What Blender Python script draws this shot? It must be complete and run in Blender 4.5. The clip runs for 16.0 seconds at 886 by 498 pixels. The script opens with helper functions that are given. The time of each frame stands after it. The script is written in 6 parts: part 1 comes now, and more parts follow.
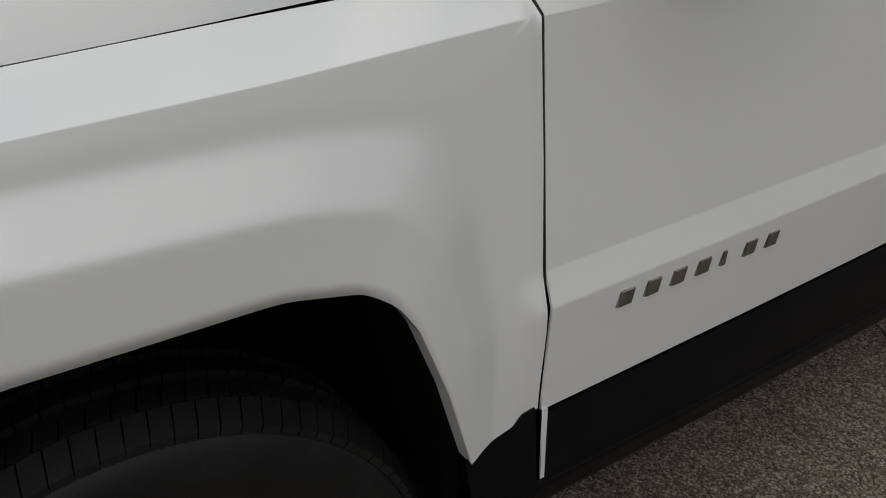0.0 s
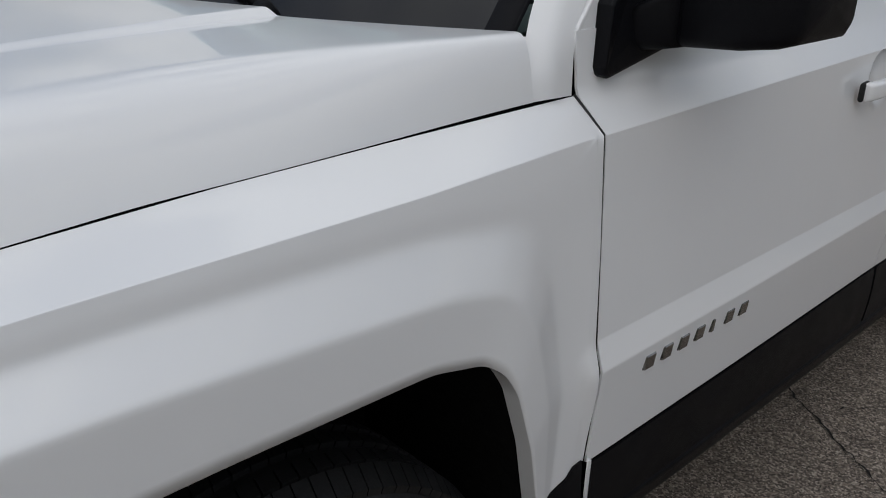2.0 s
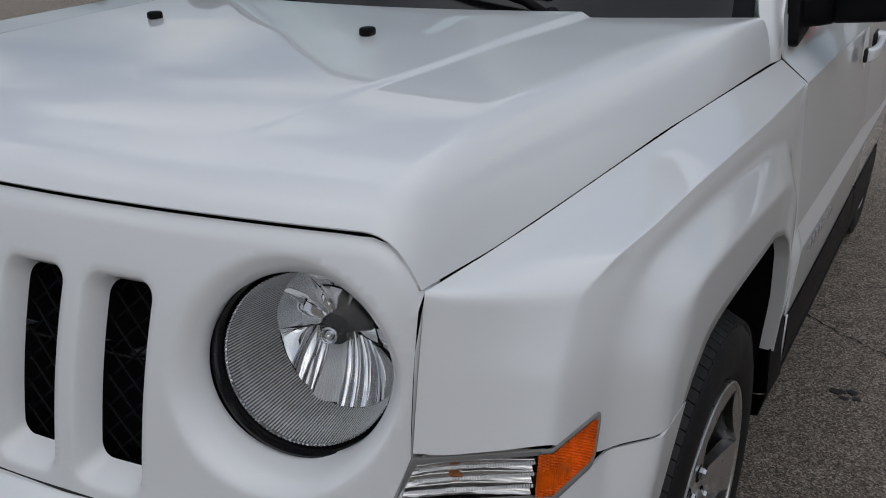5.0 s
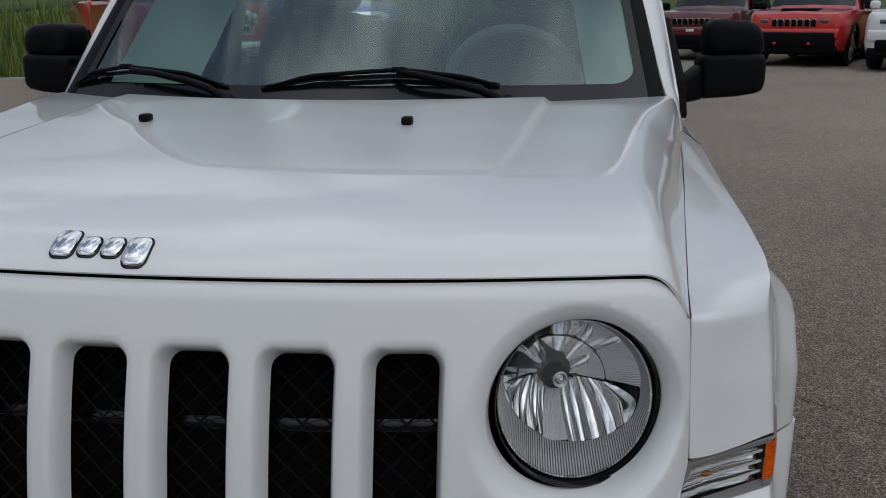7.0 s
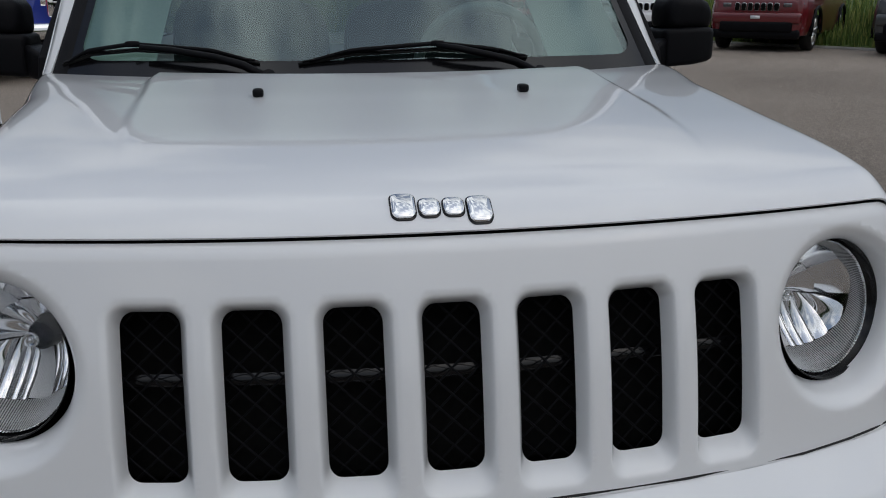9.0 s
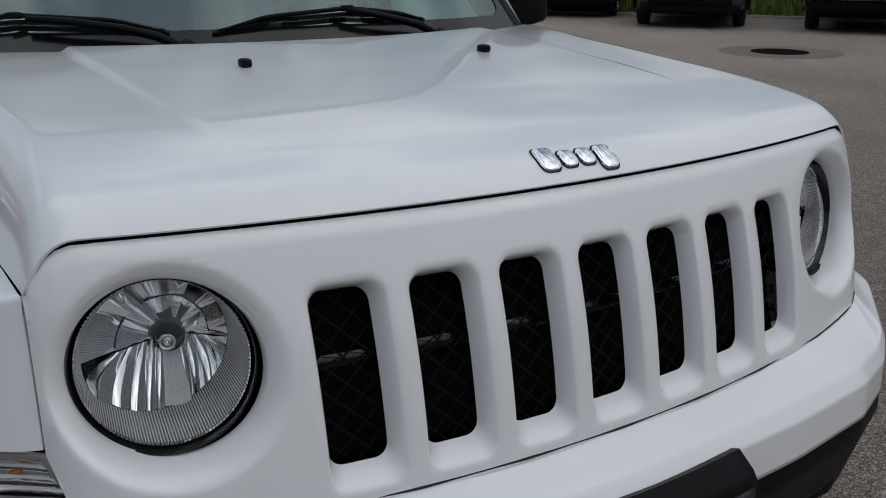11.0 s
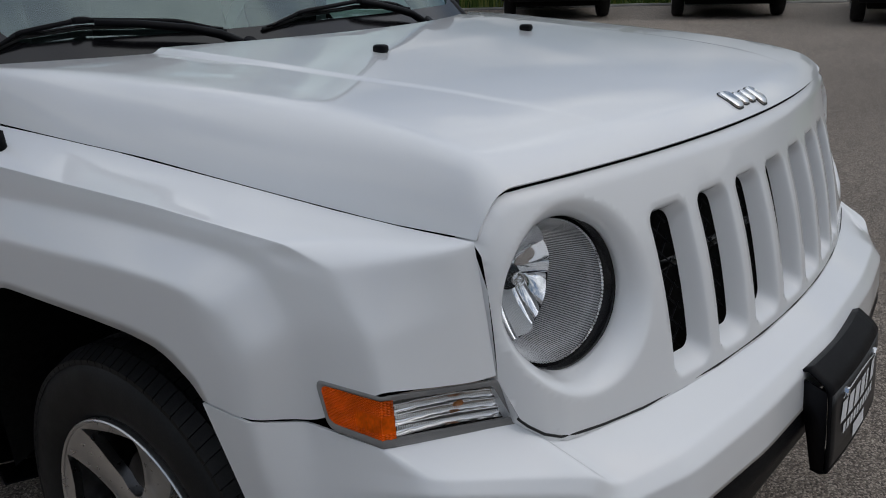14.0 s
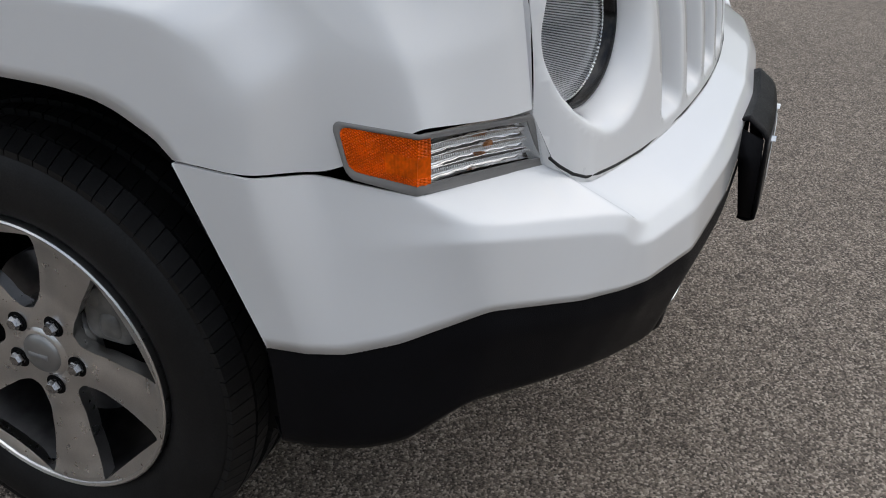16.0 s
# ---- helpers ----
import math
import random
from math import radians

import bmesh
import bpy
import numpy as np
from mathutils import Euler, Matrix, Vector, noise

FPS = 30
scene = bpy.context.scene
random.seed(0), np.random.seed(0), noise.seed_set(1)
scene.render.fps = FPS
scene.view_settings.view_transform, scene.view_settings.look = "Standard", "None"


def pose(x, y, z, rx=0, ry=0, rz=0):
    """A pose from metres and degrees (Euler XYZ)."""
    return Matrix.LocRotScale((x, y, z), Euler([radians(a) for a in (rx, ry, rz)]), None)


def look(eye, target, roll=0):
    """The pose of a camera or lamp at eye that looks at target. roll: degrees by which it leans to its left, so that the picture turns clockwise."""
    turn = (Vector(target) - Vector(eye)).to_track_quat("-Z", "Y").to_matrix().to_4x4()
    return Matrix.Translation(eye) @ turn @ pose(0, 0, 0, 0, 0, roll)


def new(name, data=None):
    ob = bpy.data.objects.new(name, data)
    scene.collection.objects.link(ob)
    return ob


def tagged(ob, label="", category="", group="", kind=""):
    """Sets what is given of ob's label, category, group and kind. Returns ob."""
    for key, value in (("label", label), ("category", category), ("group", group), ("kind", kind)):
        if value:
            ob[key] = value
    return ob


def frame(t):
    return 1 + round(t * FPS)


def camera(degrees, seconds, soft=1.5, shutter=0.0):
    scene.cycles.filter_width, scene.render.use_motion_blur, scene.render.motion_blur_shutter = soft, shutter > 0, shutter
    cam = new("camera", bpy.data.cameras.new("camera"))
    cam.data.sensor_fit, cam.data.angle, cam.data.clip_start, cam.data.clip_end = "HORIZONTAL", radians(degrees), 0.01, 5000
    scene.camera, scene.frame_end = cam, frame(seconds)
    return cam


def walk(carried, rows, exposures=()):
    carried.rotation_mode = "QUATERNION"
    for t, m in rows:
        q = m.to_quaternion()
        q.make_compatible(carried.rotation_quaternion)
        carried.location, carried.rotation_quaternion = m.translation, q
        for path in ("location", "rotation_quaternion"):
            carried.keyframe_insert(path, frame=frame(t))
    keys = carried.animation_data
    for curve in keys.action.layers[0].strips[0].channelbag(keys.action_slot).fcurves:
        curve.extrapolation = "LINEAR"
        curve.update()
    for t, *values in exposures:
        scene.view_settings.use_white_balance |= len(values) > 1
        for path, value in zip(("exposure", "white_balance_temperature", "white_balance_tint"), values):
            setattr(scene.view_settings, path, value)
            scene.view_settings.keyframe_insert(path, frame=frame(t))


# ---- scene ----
cam = camera(54.34, 16.0, soft=1.0)
PATH = [
    (0, (1.509, -0.059, 1.209), (0.043, 0.905, 0.250), -1.72),
    (0.5, (1.617, -0.158, 1.275), (0.210, 0.973, 0.415), -1.31),
    (1, (1.633, -0.221, 1.308), (0.226, 0.964, 0.522), -0.52),
    (1.5, (1.569, -0.288, 1.290), (0.244, 0.990, 0.508), 1.59),
    (2, (1.453, -0.375, 1.289), (0.141, 0.912, 0.502), 1.15),
    (2.5, (1.376, -0.464, 1.277), (0.106, 0.850, 0.464), 2.34),
    (3, (1.358, -0.665, 1.280), (0.132, 0.681, 0.453), 3.53),
    (3.5, (1.372, -0.884, 1.311), (0.191, 0.497, 0.476), 3.59),
    (4, (1.334, -1.033, 1.303), (0.195, 0.401, 0.499), 3.72),
    (4.5, (1.214, -1.152, 1.307), (0.149, 0.347, 0.521), 1.31),
    (7, (0.541, -1.595, 1.317), (0.245, 0.308, 0.778), -0.49),
    (7.5, (0.364, -1.667, 1.326), (0.198, 0.249, 0.775), -0.17),
    (8, (0.171, -1.751, 1.331), (0.147, 0.170, 0.776), -0.17),
    (8.5, (0.014, -1.756, 1.312), (0.124, 0.162, 0.756), 0.33),
    (9, (-0.168, -1.704, 1.305), (0.138, 0.186, 0.728), -0.06),
    (11.5, (-0.858, -1.499, 1.302), (0.243, 0.039, 0.652), -0.13),
    (12, (-0.975, -1.430, 1.308), (0.213, 0.041, 0.657), -0.74),
    (12.5, (-1.099, -1.379, 1.307), (0.168, 0.027, 0.659), -0.79),
    (13, (-1.267, -1.320, 1.322), (0.093, -0.004, 0.675), -1.25),
    (13.5, (-1.392, -1.286, 1.317), (0.038, -0.046, 0.669), -1.59),
    (14, (-1.453, -1.190, 1.288), (0.028, -0.012, 0.641), -1.48),
    (14.5, (-1.505, -1.079, 1.226), (0.032, -0.068, 0.444), -0.66),
    (15, (-1.524, -1.015, 1.188), (0.067, -0.158, 0.331), 0.81),
    (15.5, (-1.533, -0.963, 1.154), (0.084, -0.232, 0.232), 2.03),
    (16, (-1.555, -0.870, 1.128), (0.089, -0.291, 0.146), 3.62),
]
walk(cam, [(t, look(eye, target, roll)) for t, eye, target, roll in PATH],
     exposures=[(0.0, -0.24, 6850, 6), (0.5, -0.19, 6550, 8), (1.0, -0.21, 6450, 8), (2.0, -0.22, 6400, 8), (3.0, -0.40, 6300, 8), (4.5, -0.44, 6220, 8), (13.0, -0.37, 6220, 8), (14.0, -0.32, 6220, 8), (15.0, -0.04, 6320, 8), (16.0, 0.30, 6380, 8)])

# ---- light: bright, thinly overcast sky ----
world = bpy.data.worlds.new("sky")
scene.world = world
world.use_nodes = True
wn = world.node_tree.nodes
wl = world.node_tree.links
wn.clear()
w_out = wn.new("ShaderNodeOutputWorld")
w_bg = wn.new("ShaderNodeBackground")
w_sky = wn.new("ShaderNodeTexSky")
w_sky.sky_type = "NISHITA"
w_sky.sun_disc = False
w_sky.sun_elevation = radians(52)
w_sky.sun_rotation = radians(145)
w_sky.air_density = 1.0
w_sky.dust_density = 3.0
# cloud cover: soft broken clouds over the blue
w_co = wn.new("ShaderNodeTexCoord")
w_map = wn.new("ShaderNodeMapping")
w_map.inputs["Scale"].default_value = (1.0, 1.0, 2.2)
w_no = wn.new("ShaderNodeTexNoise")
w_no.inputs["Scale"].default_value = 2.9
w_no.inputs["Detail"].default_value = 6.0
w_no.inputs["Roughness"].default_value = 0.55
w_rp = wn.new("ShaderNodeValToRGB")
w_rp.color_ramp.elements[0].position = 0.43
w_rp.color_ramp.elements[1].position = 0.57
w_rp.color_ramp.elements[0].color = (0.1, 0.1, 0.1, 1)
w_rp.color_ramp.elements[1].color = (1, 1, 1, 1)
w_mix = wn.new("ShaderNodeMix")
w_mix.data_type = "RGBA"
w_no2 = wn.new("ShaderNodeTexNoise")
w_no2.inputs["Scale"].default_value = 5.5
w_no2.inputs["Detail"].default_value = 5.0
w_cl = wn.new("ShaderNodeValToRGB")
w_cl.color_ramp.elements[0].position, w_cl.color_ramp.elements[1].position = 0.33, 0.66
w_cl.color_ramp.elements[0].color, w_cl.color_ramp.elements[1].color = (6.1, 6.15, 6.4, 1), (9.4, 9.4, 9.5, 1)
wl.new(w_map.outputs["Vector"], w_no2.inputs["Vector"])
wl.new(w_no2.outputs["Fac"], w_cl.inputs["Fac"])
wl.new(w_cl.outputs["Color"], w_mix.inputs["B"])
wl.new(w_co.outputs["Generated"], w_map.inputs["Vector"])
wl.new(w_map.outputs["Vector"], w_no.inputs["Vector"])
wl.new(w_no.outputs["Fac"], w_rp.inputs["Fac"])
wl.new(w_rp.outputs["Color"], w_mix.inputs["Factor"])
wl.new(w_sky.outputs["Color"], w_mix.inputs["A"])
# an overcast sky is about three times as bright overhead as at the horizon
w_sep = wn.new("ShaderNodeSeparateXYZ")
w_up = wn.new("ShaderNodeMapRange")
w_up.inputs["From Min"].default_value, w_up.inputs["From Max"].default_value = 0.0, 1.0
w_up.inputs["To Min"].default_value, w_up.inputs["To Max"].default_value = 0.40, 1.42
w_mul = wn.new("ShaderNodeMix")
w_mul.data_type, w_mul.blend_type = "RGBA", "MULTIPLY"
w_mul.inputs["Factor"].default_value = 1.0
wl.new(w_co.outputs["Generated"], w_sep.inputs["Vector"])
wl.new(w_sep.outputs["Z"], w_up.inputs["Value"])
wl.new(w_mix.outputs["Result"], w_mul.inputs["A"])
wl.new(w_up.outputs["Result"], w_mul.inputs["B"])
wl.new(w_mul.outputs["Result"], w_bg.inputs["Color"])
w_bg.inputs["Strength"].default_value = 0.112
wl.new(w_bg.outputs["Background"], w_out.inputs["Surface"])

sun = new("sun", bpy.data.lights.new("sun", "SUN"))
sun.data.energy = 0.4
sun.data.angle = radians(120)
sun.data.color = (1.0, 0.97, 0.92)
sun.matrix_world = look((0, 0, 0), (-math.sin(radians(145)) * 0.6, -math.cos(radians(145)) * 0.6, -0.8))

# ---- materials ----
def mat(name, color, rough=0.5, metal=0.0, coat=0.0, grain=0.0, grain_scale=200.0, stain=0.0, stain_scale=3.0, bump=0.0, spec=0.5,
        trans=0.0, ior=1.45, rough_var=0.0, coat_rough=0.02):
    """A node material with grain and stains at two scales and fine relief, in object coordinates (metres)."""
    m = bpy.data.materials.new(name)
    m.use_nodes = True
    nd, ln = m.node_tree.nodes, m.node_tree.links
    b = nd["Principled BSDF"]
    b.inputs["Base Color"].default_value = (*color, 1)
    b.inputs["Roughness"].default_value = rough
    b.inputs["Metallic"].default_value = metal
    b.inputs["Coat Weight"].default_value = coat
    b.inputs["Coat Roughness"].default_value = coat_rough
    b.inputs["Specular IOR Level"].default_value = spec
    b.inputs["Transmission Weight"].default_value = trans
    b.inputs["IOR"].default_value = ior
    co = nd.new("ShaderNodeTexCoord")
    last = None
    for amount, size, detail in ((grain, grain_scale, 3.0), (stain, stain_scale, 5.0)):
        if not amount:
            continue
        tx = nd.new("ShaderNodeTexNoise")
        tx.inputs["Scale"].default_value = size
        tx.inputs["Detail"].default_value = detail
        ln.new(co.outputs["Object"], tx.inputs["Vector"])
        rng = nd.new("ShaderNodeMapRange")
        rng.inputs["From Min"].default_value = 0.3
        rng.inputs["From Max"].default_value = 0.7
        rng.inputs["To Min"].default_value = 1 - amount
        rng.inputs["To Max"].default_value = 1 + amount
        ln.new(tx.outputs["Fac"], rng.inputs["Value"])
        mx = nd.new("ShaderNodeMix")
        mx.data_type, mx.blend_type = "RGBA", "MULTIPLY"
        mx.inputs["Factor"].default_value = 1.0
        if last is None:
            mx.inputs["A"].default_value = (*color, 1)
        else:
            ln.new(last, mx.inputs["A"])
        ln.new(rng.outputs["Result"], mx.inputs["B"])
        last = mx.outputs["Result"]
    if last is not None:
        ln.new(last, b.inputs["Base Color"])
    if rough_var:
        tr = nd.new("ShaderNodeTexNoise")
        tr.inputs["Scale"].default_value = stain_scale * 2.3
        tr.inputs["Detail"].default_value = 6.0
        ln.new(co.outputs["Object"], tr.inputs["Vector"])
        rr = nd.new("ShaderNodeMapRange")
        rr.inputs["To Min"].default_value = max(0.0, rough - rough_var)
        rr.inputs["To Max"].default_value = min(1.0, rough + rough_var)
        ln.new(tr.outputs["Fac"], rr.inputs["Value"])
        ln.new(rr.outputs["Result"], b.inputs["Roughness"])
    if bump:
        tb = nd.new("ShaderNodeTexNoise")
        tb.inputs["Scale"].default_value = grain_scale
        tb.inputs["Detail"].default_value = 2.0
        ln.new(co.outputs["Object"], tb.inputs["Vector"])
        bp = nd.new("ShaderNodeBump")
        bp.inputs["Strength"].default_value = bump
        bp.inputs["Distance"].default_value = 0.002
        ln.new(tb.outputs["Fac"], bp.inputs["Height"])
        ln.new(bp.outputs["Normal"], b.inputs["Normal"])
    return m


WHITE = mat("white_car_paint", (0.84, 0.85, 0.86), rough=0.3, coat=1.0, stain=0.012, stain_scale=4.0, rough_var=0.05, coat_rough=0.012)
BLACK_TRIM = mat("black_grained_plastic", (0.0045, 0.0046, 0.006), rough=0.45, grain=0.25, grain_scale=700, stain=0.2, stain_scale=9, bump=0.25, rough_var=0.08, spec=0.13)
BLACK_GLOSS = mat("black_gloss_plastic", (0.005, 0.005, 0.006), rough=0.15, stain=0.2, stain_scale=8)
DARK = mat("dark_wheel_house", (0.006, 0.006, 0.006), rough=0.9, grain=0.3, grain_scale=80, bump=0.4, spec=0.1)
RUBBER = mat("tyre_rubber", (0.0085, 0.0085, 0.009), rough=0.52, grain=0.3, grain_scale=300, stain=0.35, stain_scale=14, bump=0.15, rough_var=0.1, spec=0.35)
DULL_BLACK = mat("rubber_and_gap_black", (0.01, 0.01, 0.01), rough=0.6, grain=0.2, grain_scale=400)
CHROME = mat("chrome", (0.86, 0.87, 0.88), rough=0.05, metal=1.0, rough_var=0.03, stain_scale=20)
ALLOY = mat("machined_alloy", (0.78, 0.775, 0.77), rough=0.29, metal=1.0, stain=0.06, stain_scale=25, grain=0.05, grain_scale=500, rough_var=0.06)
STEEL = mat("brake_steel", (0.16, 0.16, 0.165), rough=0.4, metal=1.0, stain=0.3, stain_scale=30)
REFLECTOR = mat("lamp_reflector", (0.96, 0.96, 0.97), rough=0.06, metal=1.0, rough_var=0.03, stain_scale=12)
AMBER = mat("amber_reflector", (0.74, 0.105, 0.001), rough=0.3, grain=0.15, grain_scale=260, stain=0.35, stain_scale=45, spec=0.2)
PLATE = mat("black_plate", (0.012, 0.012, 0.013), rough=0.35, stain=0.25, stain_scale=12)
PRINT = mat("white_print", (0.75, 0.76, 0.77), rough=0.5, stain=0.05, stain_scale=30)


def glass(name, tint, rough=0.0, ior=1.45, sheen=(1, 1, 1)):
    m = bpy.data.materials.new(name)
    m.use_nodes = True
    nd, ln = m.node_tree.nodes, m.node_tree.links
    nd.remove(nd["Principled BSDF"])
    lw = nd.new("ShaderNodeLayerWeight")
    lw.inputs["Blend"].default_value = 0.5
    pw = nd.new("ShaderNodeMath")
    pw.operation = "POWER"
    pw.inputs[1].default_value = 5.0
    head_on = ((ior - 1) / (ior + 1)) ** 2
    fr = nd.new("ShaderNodeMath")
    fr.operation = "MULTIPLY_ADD"
    fr.inputs[1].default_value, fr.inputs[2].default_value = 1 - head_on, head_on
    ln.new(lw.outputs["Facing"], pw.inputs[0])
    ln.new(pw.outputs["Value"], fr.inputs[0])
    tr = nd.new("ShaderNodeBsdfTransparent")
    tr.inputs["Color"].default_value = (*tint, 1)
    gl = nd.new("ShaderNodeBsdfGlossy")
    gl.inputs["Color"].default_value = (*sheen, 1)
    gl.inputs["Roughness"].default_value = rough
    mx = nd.new("ShaderNodeMixShader")
    ln.new(fr.outputs["Value"], mx.inputs["Fac"])
    ln.new(tr.outputs["BSDF"], mx.inputs[1])
    ln.new(gl.outputs["BSDF"], mx.inputs[2])
    ln.new(mx.outputs["Shader"], nd["Material Output"].inputs["Surface"])
    return m


GLASS = glass("tinted_windscreen_glass", (0.66, 0.84, 0.81), ior=2.3, sheen=(0.80, 0.96, 0.95))
LENS = glass("clear_lamp_lens", (0.93, 0.94, 0.95), rough=0.02)
REAR_GLASS = glass("dark_rear_glass", (0.28, 0.33, 0.32), ior=1.6)
INTERIOR = mat("grey_cabin_plastic", (0.10, 0.115, 0.112), rough=0.7, stain=0.1, stain_scale=5)
CLOTH = mat("dark_seat_cloth", (0.02, 0.024, 0.025), rough=0.95, stain=0.2, stain_scale=6)
CREAM = mat("pale_grey_pillar_trim", (0.50, 0.54, 0.49), rough=0.7, grain=0.06, grain_scale=200, stain=0.08)


# ---- mesh helpers ----
def part(name, bm, material, parent=None, label="", smooth=True, sharp=None):
    """Link a bmesh as one mesh object under a thing or a part."""
    me = bpy.data.meshes.new(name)
    bm.normal_update()
    bm.to_mesh(me)
    bm.free()
    me.materials.append(material)
    if smooth:
        me.polygons.foreach_set("use_smooth", [True] * len(me.polygons))
        if sharp:
            me.set_sharp_from_angle(angle=radians(sharp))
    ob = new(name, me)
    if parent is not None:
        ob.parent = parent
    if label:
        ob["label"] = label
    return ob


def facing(bm, way):
    """Turn all faces so that they look along a direction on the whole."""
    bm.normal_update()
    if sum(f.normal.dot(Vector(way)) * f.calc_area() for f in bm.faces) < 0:
        bmesh.ops.reverse_faces(bm, faces=bm.faces[:])
    return bm


def thick(ob, t, offset=-1.0):
    md = ob.modifiers.new("thickness", "SOLIDIFY")
    md.thickness, md.offset = t, offset
    md.use_even_offset = False
    return ob


def soft_edges(ob, width, seg=2):
    md = ob.modifiers.new("worn_edges", "BEVEL")
    md.width, md.segments, md.limit_method = width, seg, "ANGLE"
    md.angle_limit = radians(40)
    return ob


def blur(a, r, axis=0):
    """Moving average of radius r along one axis with the ends held: rounds the creases."""
    if r <= 0:
        return a
    a = np.moveaxis(a, axis, 0)
    n = len(a)
    out = np.empty_like(a)
    for i in range(n):
        k = min(r, i, n - 1 - i)
        w = np.hanning(2 * k + 3)[1:-1]
        out[i] = np.tensordot(w / w.sum(), a[i - k:i + k + 1], 1)
    return np.moveaxis(out, 0, axis)


def rail(points, stations, samples, r=0):
    """Points given at stations, read off at samples; r rounds the corners."""
    p = np.array(points, float)
    out = np.stack([np.interp(samples, stations, p[:, k]) for k in range(3)], 1)
    return blur(out, r)


def across(rails, counts, r, ease=None):
    """Rows between neighbouring rails: counts[i] rows in gap i. r rounds the creases at the rails; ease crowds the rows towards
    the start or end of a gap, which keeps that crease tight."""
    rows = []
    for i, n in enumerate(counts):
        how = ease[i] if ease else ""
        for k in range(n):
            f = k / n
            if how == "start":
                f = 1 - math.cos(f * math.pi / 2)
            elif how == "end":
                f = math.sin(f * math.pi / 2)
            elif how == "both":
                f = 0.5 - 0.5 * math.cos(f * math.pi)
            rows.append(rails[i] * (1 - f) + rails[i + 1] * f)
    rows.append(rails[-1])
    return blur(np.array(rows), r)


def grid_bm(g, flip=False, mirror=False, close_u=False):
    g = np.array(g, float)
    if mirror:
        g = g * np.array([-1, 1, 1])
        flip = not flip
    bm = bmesh.new()
    h, w = g.shape[:2]
    vs = [[bm.verts.new(g[i, j]) for j in range(w)] for i in range(h)]
    for i in range(h - 1):
        for j in range(w if close_u else w - 1):
            j2 = (j + 1) % w
            q = (vs[i][j], vs[i][j2], vs[i + 1][j2], vs[i + 1][j])
            if len({tuple(v.co) for v in q}) < 3:
                continue
            bm.faces.new(q[::-1] if flip else q)
    return bm


def flat_panel(outline, holes, place, step=0.012, flip=False, mirror=False):
    """A panel with holes: outline and holes as loops in two coordinates, filled with a fine net, laid into space by place(u, v)."""
    from mathutils.geometry import delaunay_2d_cdt
    pts, edges = [], []

    def loop(lp):
        n0 = len(pts)
        for i, a in enumerate(lp):
            b = lp[(i + 1) % len(lp)]
            m = max(1, int(math.dist(a, b) / step))
            for k in range(m):
                pts.append(Vector((a[0] + (b[0] - a[0]) * k / m, a[1] + (b[1] - a[1]) * k / m)))
        n1 = len(pts)
        edges.extend((i, i + 1 if i + 1 < n1 else n0) for i in range(n0, n1))

    for lp in (outline, *holes):
        loop(lp)
    us, vs = [p[0] for p in outline], [p[1] for p in outline]

    bnd = np.array([(p.x, p.y) for p in pts])

    def inside_all(q, lp):
        """The same test for many points at once."""
        c = np.zeros(len(q), bool)
        for k in range(len(lp)):
            (x1, y1), (x2, y2) = lp[k - 1], lp[k]
            if y1 != y2:
                c ^= ((y1 > q[:, 1]) != (y2 > q[:, 1])) & (q[:, 0] < (x2 - x1) * (q[:, 1] - y1) / (y2 - y1) + x1)
        return c

    net = np.array([(u, v) for u in np.arange(min(us) + step / 2, max(us), step) for v in np.arange(min(vs) + step / 2, max(vs), step)])
    ok = inside_all(net, outline)
    for h in holes:
        ok &= ~inside_all(net, h)
    for q in net[ok]:
        if ((bnd - q) ** 2).sum(1).min() >= (0.45 * step) ** 2:
            pts.append(Vector((q[0], q[1])))
    vo, _, fo, *_ = delaunay_2d_cdt(pts, edges, [], 0, 1e-6)
    bm = bmesh.new()
    vv = []
    for p in vo:
        q = Vector(place(p.x, p.y))
        if mirror:
            q.x = -q.x
        vv.append(bm.verts.new(q))
    mids = np.array([(sum(vo[i].x for i in f) / len(f), sum(vo[i].y for i in f) / len(f)) for f in fo])
    ok = inside_all(mids, outline)
    for h in holes:
        ok &= ~inside_all(mids, h)
    for f, good in zip(fo, ok):
        if not good:
            continue
        idx = list(f)
        if flip != mirror:
            idx.reverse()
        try:
            bm.faces.new([vv[i] for i in idx])
        except ValueError:
            pass
    for v in [v for v in bm.verts if not v.link_faces]:
        bm.verts.remove(v)
    return bm


def revolve(profile, n, axis="x", sign=1.0):
    """A lathe body: profile of (along, radius) turned about an axis."""
    g = []
    for a, r in profile:
        row = []
        for k in range(n):
            t = 2 * math.pi * k / n
            c, s = r * math.cos(t), r * math.sin(t)
            row.append({"x": (a, c, s), "y": (c, a, s), "z": (c, s, a)}[axis])
        g.append(row)
    return np.array(g)


def box_bm(x0, x1, y0, y1, z0, z1, bm=None):
    bm = bm or bmesh.new()
    r = bmesh.ops.create_cube(bm, size=1.0)
    for v in r["verts"]:
        v.co = Vector((x0 + (v.co.x + 0.5) * (x1 - x0), y0 + (v.co.y + 0.5) * (y1 - y0), z0 + (v.co.z + 0.5) * (z1 - z0)))
    return bm


